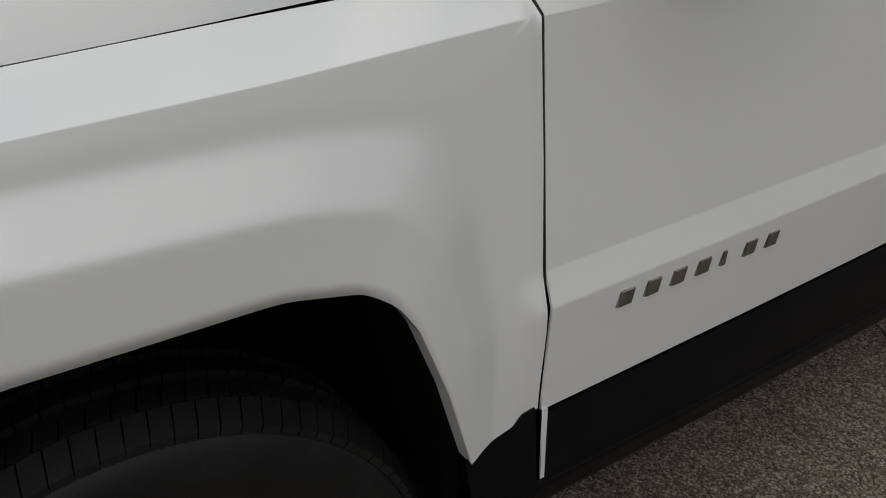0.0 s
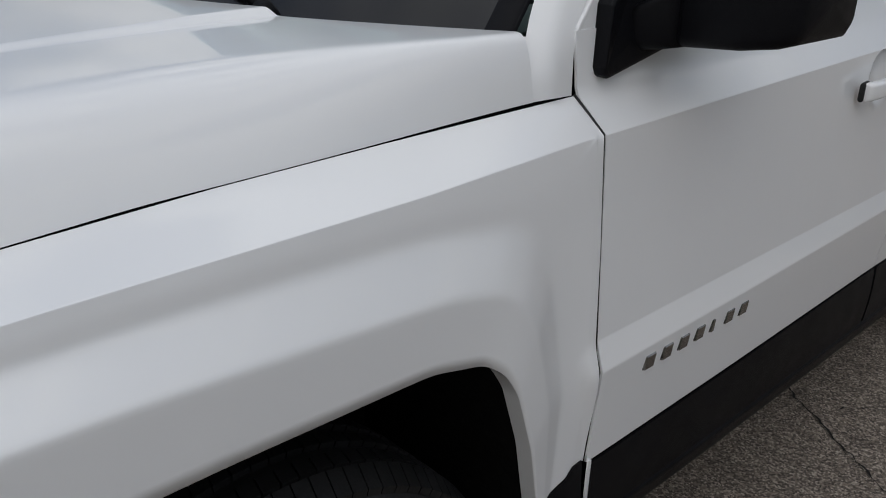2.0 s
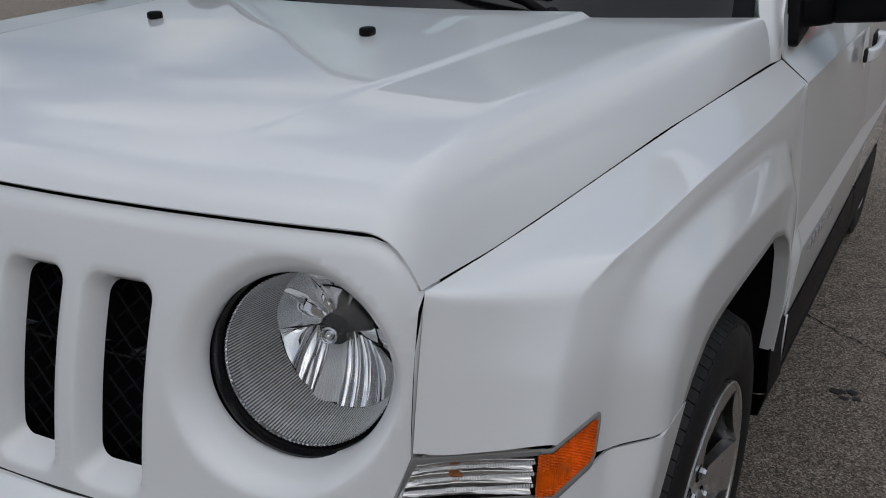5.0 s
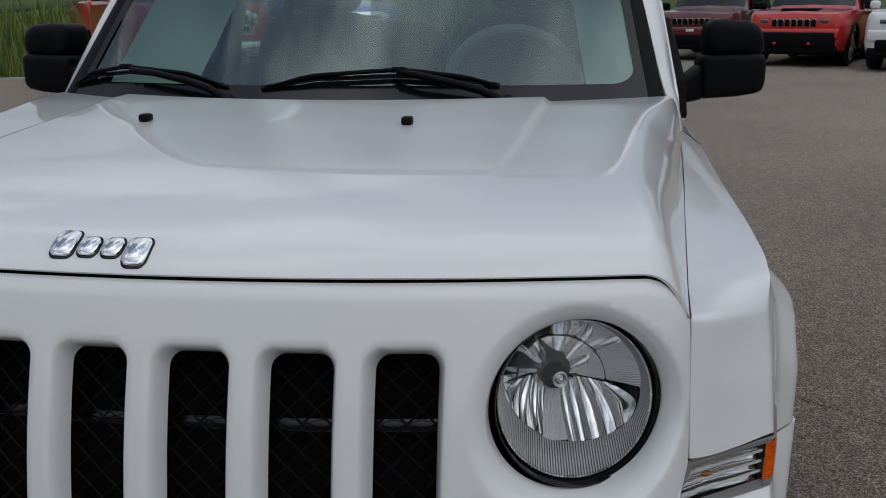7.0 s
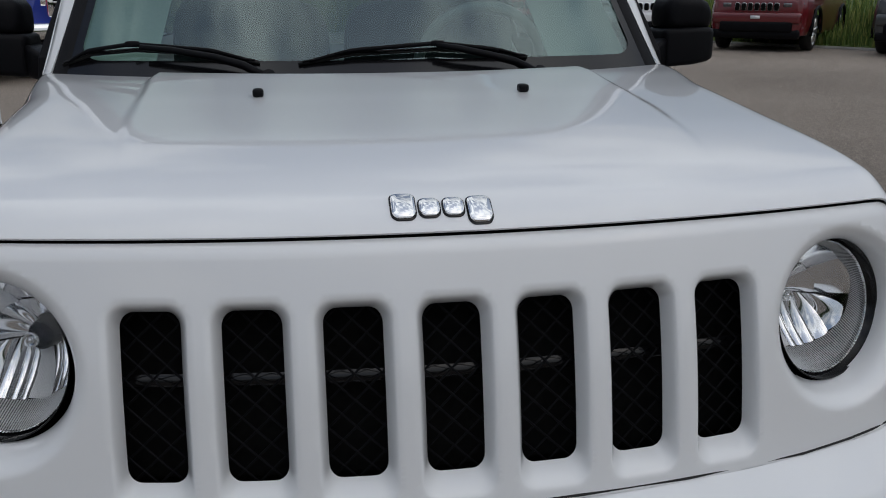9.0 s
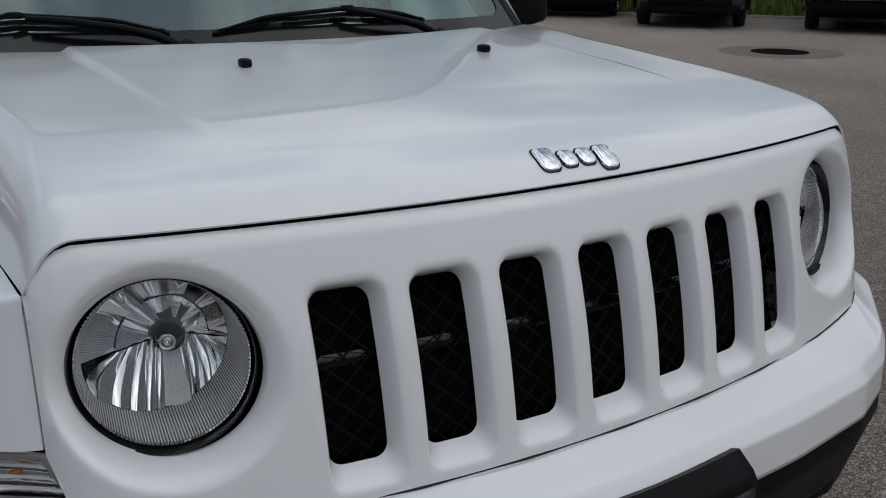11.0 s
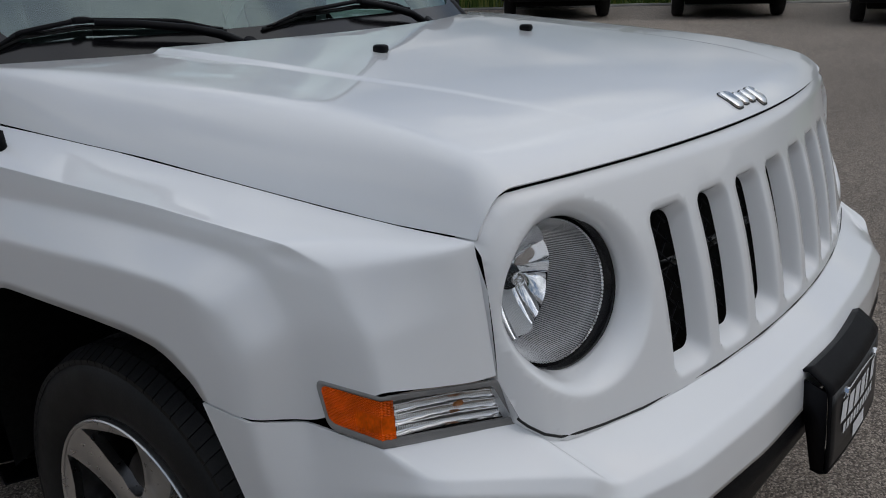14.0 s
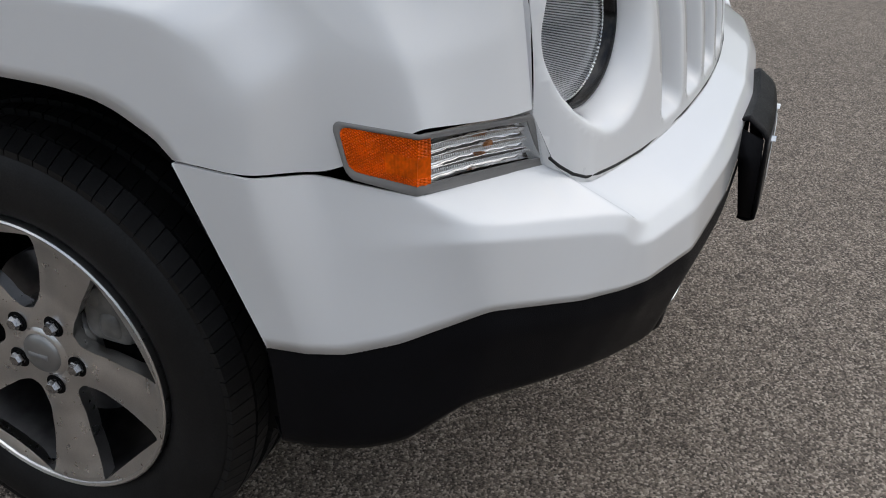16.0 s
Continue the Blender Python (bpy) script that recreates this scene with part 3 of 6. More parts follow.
# dark joint between panel and bumper
joint = [(-x, z) for x, z in [(.672, .738), (.664, .727), (.650, .714), (.63, .7045), (.60, .7005), (.56, .696), (.48, .6905), (.3, .6885), (.15, .6885)]] + [(0, .6885)]
joint += [(-x, z) for x, z in joint[-2::-1]]
part("panel_joint", tube_bm([(x, panel_y(x, z) + 0.0004, z) for x, z in joint], 0.0020, 8), DULL_BLACK, grille)
for s in (1, -1):
    # the panel's outer edges fold back beside the wing
    ret = [[(s * (x - dx), panel_y(x, z) + dy, z) for x, z in right[:9]] for dx, dy in ((0.0, 0.0), (0.0004, 0.004), (0.0015, 0.03))]
    bmr_ = grid_bm(np.array(ret))
    bmr_.normal_update()
    if sum(f.normal.x for f in bmr_.faces) * s < 0:
        bmesh.ops.reverse_faces(bmr_, faces=bmr_.faces[:])
    part("panel_return", bmr_, WHITE, grille)
for c in SLOT:
    # black mesh of crossing bars behind the opening
    bmn = bmesh.new()
    for k in range(-3, 12):
        for sl in (1, -1):
            z0 = 0.71 + k * 0.032
            pa = [(c - 0.04, z0 if sl > 0 else z0 + 0.075), (c + 0.04, z0 + 0.075 if sl > 0 else z0)]
            pts = []
            for f in np.linspace(0, 1, 9):
                x = pa[0][0] + (pa[1][0] - pa[0][0]) * f
                z = pa[0][1] + (pa[1][1] - pa[0][1]) * f
                if 0.715 < z < 0.93:
                    pts.append((x, panel_y(x, z) + slot_depth + 0.008 + (0.003 if sl > 0 else 0), z))
            if len(pts) > 1:
                tube_bm(pts, 0.0015, 5, bmn)
    part("grille_mesh", bmn, BLACK_TRIM, grille, "black plastic mesh")
rows = [[(x, panel_y(x, z) + 0.085, z) for x in np.linspace(-0.45, 0.45, 40)] for z in np.linspace(0.70, 0.95, 8)]
part("radiator", grid_bm(np.array(rows)), DARK, car)
part("radiator_bar", grid_bm(np.array([[(x, panel_y(x, z) + 0.058 + dy, z) for x in np.linspace(-0.44, 0.44, 40)] for z, dy in ((0.842, 0), (0.834, -0.006), (0.826, 0))])), BLACK_GLOSS, car)


# ---- windscreen, pillars, roof, cabin ----
def screen(u, w):
    return np.array([u * (0.748 - 0.10 * w), 0.42 + 0.45 * w - 0.16 * (1 - u * u) * (1 - 0.3 * w), 1.11 + 0.49 * w])


def screen_out(u, w, h=0.0):
    n = Vector((u * 0.35, -0.72, 0.66)).normalized()
    return screen(u, w) + h * np.array(n)


ws = body("windscreen", grid_bm(np.array([[screen(u, w) for u in np.linspace(-0.985, 0.985, 40)] for w in np.linspace(-0.03, 1, 24)])), GLASS, label="tinted windscreen", t=0)
ws.visible_shadow = False
# black printed border of the glass with rounded inner corners
side_w = 0.090
inner_loop = [(u, w) for u, w in rounded(-1 + side_w, 1 - side_w, 0.085, 1.30, 0.075, 8)]
inner_loop = [(u, min(w, 0.94)) for u, w in inner_loop]
part("screen_border", facing(flat_panel([(-0.985, -0.03), (0.985, -0.03), (0.985, 1.0), (-0.985, 1.0)], [inner_loop],
     lambda u, w: screen_out(u, w, 0.003), step=0.03), (0, -0.7, 0.6)), BLACK_GLOSS, ws)
cw = []
for k in range(6):
    f = k / 5
    row = []
    for u in np.linspace(-0.985, 0.985, 60):
        y0 = hood_rear(u) - 0.03
        a = np.array([u * gap_x(y0) * 0.985, y0, hood_z(u * gap_x(y0) * 0.985, y0) - 0.014])
        b = screen(u, 0.0) + np.array([0, 0.01, 0.0])
        row.append(a * (1 - f) + b * f - np.array([0, 0, 0.012 * math.sin(math.pi * f)]))
    cw.append(row)
body("cowl_panel", grid_bm(np.array(cw)), BLACK_TRIM, label="black plastic cowl below the windscreen", t=0.003, core=Vector((0, 0.3, 0)))
for s in (1, -1):
    L = np.array([(.775, .4245, 1.044), (.7705, .4245, 1.075), (.754, .4235, 1.098), (.729, .466, 1.165), (.692, .616, 1.338), (.659, .745, 1.47), (.632, .865, 1.602)])
    R = np.array([(.783, .491, 1.045), (.780, .493, 1.075), (.776, .497, 1.11), (.762, .535, 1.175), (.738, .665, 1.338), (.706, .80, 1.47), (.68, .92, 1.602)])
    L = rail(L, range(7), np.linspace(0, 6, 40), 4)
    R = rail(R, range(7), np.linspace(0, 6, 40), 4)
    Mid = (L + R) / 2 + np.array([0.006, -0.006, 0.002])
    gp = across([L, Mid, R], [4, 4], 1)
    body("a_pillar", grid_bm(gp, mirror=s < 0), WHITE)
    # its foot runs on below the bonnet's rear corner
    fl = np.array([L[:16], L[:16] + np.array([-0.006, -0.012, -0.002]), L[:16] + np.array([-0.025, -0.03, -0.008])])
    body("pillar_foot", grid_bm(fl, mirror=s < 0), WHITE, t=0.002)
    # black moulding along the glass
    strip = [[screen_out(s * u, w, h) for u, h in ((0.988, -0.002), (0.984, 0.004), (0.975, 0.006), (0.945, 0.006), (0.938, 0.003))] for w in np.linspace(-0.02, 1, 24)]
    part("screen_moulding", facing(grid_bm(np.array(strip)), (0, -0.7, 0.6)), BLACK_TRIM, car)
    # window frame of the front door and the side glass
    R2 = R[18:] + np.array([0.001, 0.004, 0])
    R3 = R2 + np.array([-0.002, 0.05, -0.004])
    body("window_frame", grid_bm(np.array([R2, R3]), mirror=s < 0), WHITE, t=0.006)
    side = []
    for y in np.linspace(0.56, 3.2, 40):
        zt = min(1.59, 1.13 + max(0.0, (y - 0.55)) * 1.22)
        b = side_line("belt", np.array([y]))[0]
        top = np.array([0.775 - (zt - 1.13) * 0.24, y, zt])
        side.append([b * (1 - f) + top * f - np.array([0.01, 0, 0]) for f in np.linspace(0, 1, 8)])
    sg = body("side_window", grid_bm(np.array(side), mirror=s < 0), REAR_GLASS, label="tinted side glass", t=0)
    sg.visible_shadow = False
    for y in (1.53, 2.2):
        pp = [tuple(np.array([s, 1, 1]) * np.array([0.785 - (z - 1.13) * 0.24, y, z])) for z in np.linspace(1.12, 1.59, 6)]
        part("door_post", tube_bm(pp, 0.03, 8), BLACK_TRIM, car)
    belt = [tuple(p * np.array([s, 1, 1])) for p in side_line("belt", np.linspace(0.56, 3.0, 30))]
    part("belt_moulding", tube_bm(belt, 0.009, 6), BLACK_TRIM, car)
roof = []
for y in np.linspace(0.86, 3.42, 30):
    z = 1.60 + 0.05 * math.sin(math.pi * (y - 0.86) / 3.2)
    roof.append([(u * 0.67, y - 0.11 * (1 - u * u) * (1 if y < 0.9 else 0), z + 0.03 * (1 - u * u)) for u in np.linspace(-1, 1, 21)])
body("roof", grid_bm(np.array(roof)), WHITE)
tail = [[(u * (0.70 - 0.06 * f), 3.50 - 0.10 * f, 0.40 + 1.2 * f) for u in np.linspace(-1, 1, 15)] for f in np.linspace(0, 1, 12)]
body("tailgate", grid_bm(np.array([r for r in tail if r[0][2] < 1.15])), WHITE)
part("rear_window", grid_bm(np.array([r for r in tail if r[0][2] > 1.05])), REAR_GLASS, car).visible_shadow = False
# cabin
part("floor_pan", box_bm(-0.74, 0.74, -0.45, 3.3, 0.28, 0.36), DARK, car)
part("engine_bay", box_bm(-0.62, 0.62, -0.55, 0.28, 0.45, 0.88), DARK, car)
dash = [[(x, 0.32 + 0.40 * f + 0.10 * (x / 0.7) ** 2, 1.09 + 0.035 * math.sin(f * 2.6) - 0.30 * max(0, f - 0.8) * 5 * 0.4) for x in np.linspace(-0.68, 0.68, 24)] for f in np.linspace(0, 1.2, 12)]
body("dashboard", grid_bm(np.array(dash)), INTERIOR, t=0.02, label="dark grey dashboard", core=Vector((0, 0.6, 0)))
wheel_pts = [(0.36 + 0.185 * math.cos(a), 0.86 - 0.07 * math.sin(a), 1.10 + 0.17 * math.sin(a)) for a in np.linspace(0, 2 * math.pi, 40)]
part("steering_wheel", tube_bm(wheel_pts, 0.016, 8), INTERIOR, car)


def rbox(c, s, n=4.0, nu=24, nv=14):
    """A rounded box as a superellipsoid net."""
    rows = []
    for v in np.linspace(-math.pi / 2, math.pi / 2, nv):
        row = []
        for u in np.linspace(0, 2 * math.pi, nu, endpoint=False):
            f = lambda w: math.copysign(abs(w) ** (2 / n), w)
            row.append((c[0] + s[0] / 2 * f(math.cos(v)) * f(math.cos(u)), c[1] + s[1] / 2 * f(math.cos(v)) * f(math.sin(u)), c[2] + s[2] / 2 * f(math.sin(v))))
        rows.append(row)
    return grid_bm(np.array(rows), close_u=True, flip=True)


for s in (1, -1):
    part("seat_cushion", rbox((s * 0.36, 1.15, 0.72), (0.5, 0.52, 0.2)), CLOTH, car)
    part("seat_back", rbox((s * 0.36, 1.45, 1.02), (0.48, 0.16, 0.62)), CLOTH, car)
    part("head_rest", rbox((s * 0.36, 1.50, 1.42), (0.26, 0.10, 0.19)), CLOTH, car)
    part("rear_seat_back", rbox((s * 0.34, 2.35, 1.0), (0.62, 0.18, 0.6)), CLOTH, car)
    g = np.array([[(s * (0.735 - 0.21 * (z - 1.12) - dx), 0.62 + (z - 1.12) * 0.95 + dx * 1.2, z) for dx in (0.0, 0.05, 0.12, 0.17)] for z in np.linspace(1.06, 1.58, 12)])
    part("pillar_trim", grid_bm(g), CREAM, car, "pale pillar lining")
    g = np.array([[(s * (0.745 - 0.2 * (z - 1.12)), y, z) for y in (1.47, 1.53, 1.60)] for z in np.linspace(1.0, 1.58, 8)])
    part("pillar_trim", grid_bm(g), CREAM, car, "pale pillar lining")
# wipers
for blade, arm in (([(-.955, .060), (-.867, .108), (-.729, .126), (-.498, .110), (-.350, .074)], [(-.317, .000), (-.39, .042), (-.473, .068), (-.60, .094), (-.701, .110)]),
                   ([(-.232, .066), (-.064, .106), (.197, .121), (.373, .104), (.498, .081)], [(.518, -.002), (.44, .042), (.353, .067), (.26, .092), (.192, .110)])):
    def along(q, h=0.0, low=0.0):
        """A place on the blade, q from 0 to 1."""
        f = q * (len(blade) - 1)
        return tuple(screen_out(float(np.interp(f, range(len(blade)), [b[0] for b in blade])), float(np.interp(f, range(len(blade)), [b[1] for b in blade])) - low, h))

    wp = part("wiper", tube_bm([tuple(screen_out(*q, h)) for q, h in zip(arm, (0.012, 0.024, 0.030, 0.034, 0.032))], 0.0105, 8, taper=0.65), BLACK_TRIM, car, "black windscreen wiper")
    part("wiper_blade", tube_bm([along(q, 0.007) for q in np.linspace(0, 1, 21)], 0.0045, 6), DULL_BLACK, wp)
    part("wiper_spine", tube_bm([along(q, 0.013) for q in np.linspace(0.02, 0.98, 21)], 0.0028, 6), BLACK_GLOSS, wp)
    # one long bridge over two short ones that grip the blade
    part("wiper_bridge", tube_bm([along(q, 0.030 - 0.045 * abs(q - 0.5) ** 1.2) for q in np.linspace(0.20, 0.80, 15)], 0.0055, 6), BLACK_TRIM, wp)
    for c in (0.20, 0.80):
        part("wiper_claw", tube_bm([along(c + q, 0.021 - 0.075 * abs(q)) for q in np.linspace(-0.15, 0.15, 9)], 0.0042, 6), BLACK_TRIM, wp)
    part("wiper_clip", rbox(along(0.5, 0.030), (0.034, 0.018, 0.014), 4, 12, 8), BLACK_TRIM, wp)
    part("wiper_pivot", tube_bm([tuple(screen_out(*arm[0], -0.01)), tuple(screen_out(*arm[0], 0.026))], 0.016, 12), BLACK_TRIM, wp)
# washer nozzles
for s in (1, -1):
    x, y = s * 0.246, -0.113
    z = hood_z(x, y)
    nz = rbox((x, y, z + 0.006), (0.020, 0.030, 0.016), 3.5, 16, 10)
    part("washer_nozzle", nz, BLACK_TRIM, car)
# whip aerial on the wing
part("aerial", tube_bm([(-.800, .235, 1.0), (-.800, .234, 1.06), (-.800, .226, 1.35), (-.800, .21, 1.75)], 0.0022, 6, taper=0.7), CHROME, car, "thin bright whip aerial")
part("aerial_base", tube_bm([(-.800, .236, 0.985), (-.800, .235, 1.035)], 0.009, 10, taper=0.5), BLACK_TRIM, car)

# ---- door mirrors ----
def prism(outline, x0, x1, lean):
    """A plate with its outline in (y, z); it leans inwards above the belt line."""
    bm = bmesh.new()
    sides = []
    for x in (x0, x1):
        sides.append([bm.verts.new((x - lean * max(0.0, z - 1.13), y, z)) for y, z in outline])
    bm.faces.new(sides[0])
    bm.faces.new(sides[1][::-1])
    n = len(outline)
    for k in range(n):
        bm.faces.new((sides[0][k], sides[0][(k + 1) % n], sides[1][(k + 1) % n], sides[1][k]))
    bmesh.ops.recalc_face_normals(bm, faces=bm.faces[:])
    return bm


def mirror_shell(side, sections, r=0.016):
    """A housing lofted along x through rounded sections (x, z low, z high, y front, y back)."""
    rows = [[(side * x, y, z) for y, z in rounded(y0, y1, z0, z1, min(r, 0.48 * (z1 - z0), 0.48 * (y1 - y0)), 5)] for x, z0, z1, y0, y1 in sections]
    mid = lambda row: [tuple(np.mean(np.array(row), 0))] * len(row)
    bm = grid_bm(np.array([mid(rows[0])] + rows + [mid(rows[-1])]), close_u=True)
    bmesh.ops.remove_doubles(bm, verts=bm.verts[:], dist=1e-5)
    bmesh.ops.recalc_face_normals(bm, faces=bm.faces[:])
    return bm


for s in (1, -1):
    mr = part("door_mirror", mirror_shell(s, [(.848, 1.215, 1.262, .665, .735), (.853, 1.210, 1.280, .645, .760), (.866, 1.207, 1.291, .628, .778), (.885, 1.206, 1.294, .622, .787), (.945, 1.206, 1.291, .627, .794),
                                              (.972, 1.207, 1.281, .637, .796), (.986, 1.209, 1.266, .650, .793), (.993, 1.214, 1.248, .668, .785)], 0.026), BLACK_TRIM, car, "black grained plastic door mirror")
    part("mirror_lower_shell", mirror_shell(s, [(.838, 1.108, 1.196, .640, .750), (.843, 1.104, 1.205, .624, .765), (.855, 1.103, 1.209, .617, .776), (.930, 1.109, 1.212, .616, .790), (.975, 1.116, 1.212, .626, .799),
                                                (.992, 1.122, 1.208, .640, .799), (.999, 1.134, 1.198, .655, .792)]), BLACK_TRIM, mr)
    part("mirror_arm", mirror_shell(s, [(.782, 1.095, 1.150, .590, .700), (.800, 1.094, 1.158, .596, .705), (.825, 1.097, 1.175, .608, .728), (.845, 1.101, 1.185, .620, .755)]), BLACK_TRIM, mr)
    sail = [(.530, 1.078), (.533, 1.068), (.541, 1.062), (.690, 1.094), (.702, 1.103), (.705, 1.125), (.69, 1.16), (.74, 1.30), (.665, 1.30), (.605, 1.23), (.545, 1.155)]
    ft = part("mirror_foot", prism([(y, z) for y, z in sail], *((0.770, 0.803) if s > 0 else (-0.770, -0.803)), 0.24 * s), BLACK_TRIM, mr, smooth=False)
    soft_edges(ft, 0.006, 3)
    corner = [(.499, 1.112), (.57, 1.112), (.61, 1.20), (.72, 1.34), (.672, 1.34), (.545, 1.175), (.503, 1.128)]
    cp = part("window_corner", prism(corner, *((0.764, 0.7765) if s > 0 else (-0.764, -0.7765)), 0.17 * s), WHITE, car, smooth=False)
    soft_edges(cp, 0.003, 2)
    g = np.array([[(s * x, 0.801, z) for x in (0.872, 0.92, 0.975)] for z in (1.135, 1.2, 1.275)])
    part("mirror_glass", grid_bm(g), CHROME, mr)

# white fold of the door beside its plastic strip
for s in (1, -1):
    g = np.array([[(0.8655, y, z) for y in (.4995, .503, .5065)] for z in (.405, .46, .52)])
    body("door_fold", grid_bm(g, mirror=s < 0), WHITE, t=0.003)

# ---- door handles ----
for s in (1, -1):
    def grip(sections, r=0.007):
        """A bar lofted along y through rounded sections (y, x in, x out, half height); it climbs with the door's line."""
        mid_z = lambda y: 0.9625 + (y - 1.262) * 0.115
        rows = [[(s * x, y, z) for x, z in rounded(x0, x1, mid_z(y) - h, mid_z(y) + h, min(r, 0.48 * (x1 - x0), 0.48 * h), 4)] for y, x0, x1, h in sections]
        mid = lambda row: [tuple(np.mean(np.array(row), 0))] * len(row)
        bm = grid_bm(np.array([mid(rows[0])] + rows + [mid(rows[-1])]), close_u=True)
        bmesh.ops.remove_doubles(bm, verts=bm.verts[:], dist=1e-5)
        bmesh.ops.recalc_face_normals(bm, faces=bm.faces[:])
        return bm

    hd = part("door_handle", grip([(1.262, .858, .872, .0150), (1.264, .858, .8765, .0165), (1.275, .860, .8815, .0170), (1.30, .868, .8890, .0165), (1.35, .874, .8925, .0160),
                                   (1.40, .874, .8925, .0160), (1.43, .872, .8915, .0160), (1.446, .870, .8910, .0160), (1.447, .870, .8905, .0155)]), WHITE, car, "white pull handle")
    part("handle_cap", grip([(1.4485, .858, .8905, .0160), (1.450, .858, .8915, .0180), (1.480, .858, .8890, .0185), (1.497, .858, .8830, .0180), (1.501, .858, .876, .0160)]), WHITE, hd)
    part("handle_seat", grip([(1.2602, .856, .8660, .0170), (1.2610, .856, .8665, .0178), (1.2800, .856, .8660, .0178)]), DULL_BLACK, hd)
    part("handle_seat", grip([(1.4462, .856, .8680, .0190), (1.4470, .856, .8682, .0195), (1.5028, .856, .8660, .0190)]), DULL_BLACK, hd)
    part("key_lock", tube_bm([(s * 0.884, 1.488, .990), (s * 0.8895, 1.488, .990)], 0.006, 12), DULL_BLACK, hd)

# ---- badges: plain chrome shapes ----
# Chrome darkened in its colour, in place of the dark ground it reflects
DARK_CHROME = mat("dimmed_chrome", (0.33, 0.325, 0.32), rough=0.14, metal=1.0, stain=0.2, stain_scale=90)
for i in range(7):
    y0 = 0.604 + i * 0.0472
    z0 = 0.646 - i * 0.0006
    wid = 0.009 if i == 4 else 0.025
    for s in (1, -1):
        bmb = bmesh.new()
        q = [(0, -0.0115), (wid, -0.0115), (wid + 0.005, 0.0115), (0.005, 0.0115)]
        x = 0.8705
        lo = [bmb.verts.new((s * x, y0 + a, z0 + b)) for a, b in q]
        hi = [bmb.verts.new((s * (x + 0.005), y0 + a + (0.0015 if a < 0.01 else -0.0015), z0 + b * 0.86)) for a, b in q]
        bmb.faces.new(hi)
        for k in range(4):
            bmb.faces.new((lo[k], lo[(k + 1) % 4], hi[(k + 1) % 4], hi[k]))
        bmesh.ops.recalc_face_normals(bmb, faces=bmb.faces[:])
        part("badge_bar", bmb, DARK_CHROME, car, "small chrome bar", smooth=False)
for i, (x0, x1, d0, d1) in enumerate(((-0.068, -0.038, 0.015, 0.052), (-0.034, -0.008, 0.017, 0.042), (-0.004, 0.022, 0.017, 0.042), (0.026, 0.056, 0.008, 0.043))):
    rows = []
    for h, inset in ((0.0, 0.0), (0.004, 0.0005), (0.006, 0.003)):
        row = []
        for x, d in rounded(x0 + inset, x1 - inset, d0 + inset, d1 - inset, 0.0085, 5):
            y = nose_y(x) + d
            row.append((x, y - h * 0.55, hood_z(x, y) + h * 0.85))
        rows.append(row)
    bmb = grid_bm(np.array(rows), close_u=True, flip=True)
    bmb.verts.ensure_lookup_table()
    n = len(rows[0])
    bmb.faces.new([bmb.verts[2 * n + k] for k in range(n)])
    bmesh.ops.recalc_face_normals(bmb, faces=bmb.faces[:])
    # Slightly larger black pad draws the shadow line round each shape
    back = [[(x, nose_y(x) + q, hood_z(x, nose_y(x) + q) + h) for x, q in rounded(x0 - 0.0012, x1 + 0.0012, d0 - 0.002, d1 + 0.0012, 0.0095, 5)] for h in (0.0, 0.0015)]
    bmk = grid_bm(np.array(back), close_u=True)
    bmk.verts.ensure_lookup_table()
    bmk.faces.new([bmk.verts[len(back[0]) + k] for k in range(len(back[0]))])
    part("emblem_shadow", bmk, BLACK_GLOSS, car)
    part("emblem_shape", bmb, CHROME, car, "plain chrome emblem shape", sharp=40)

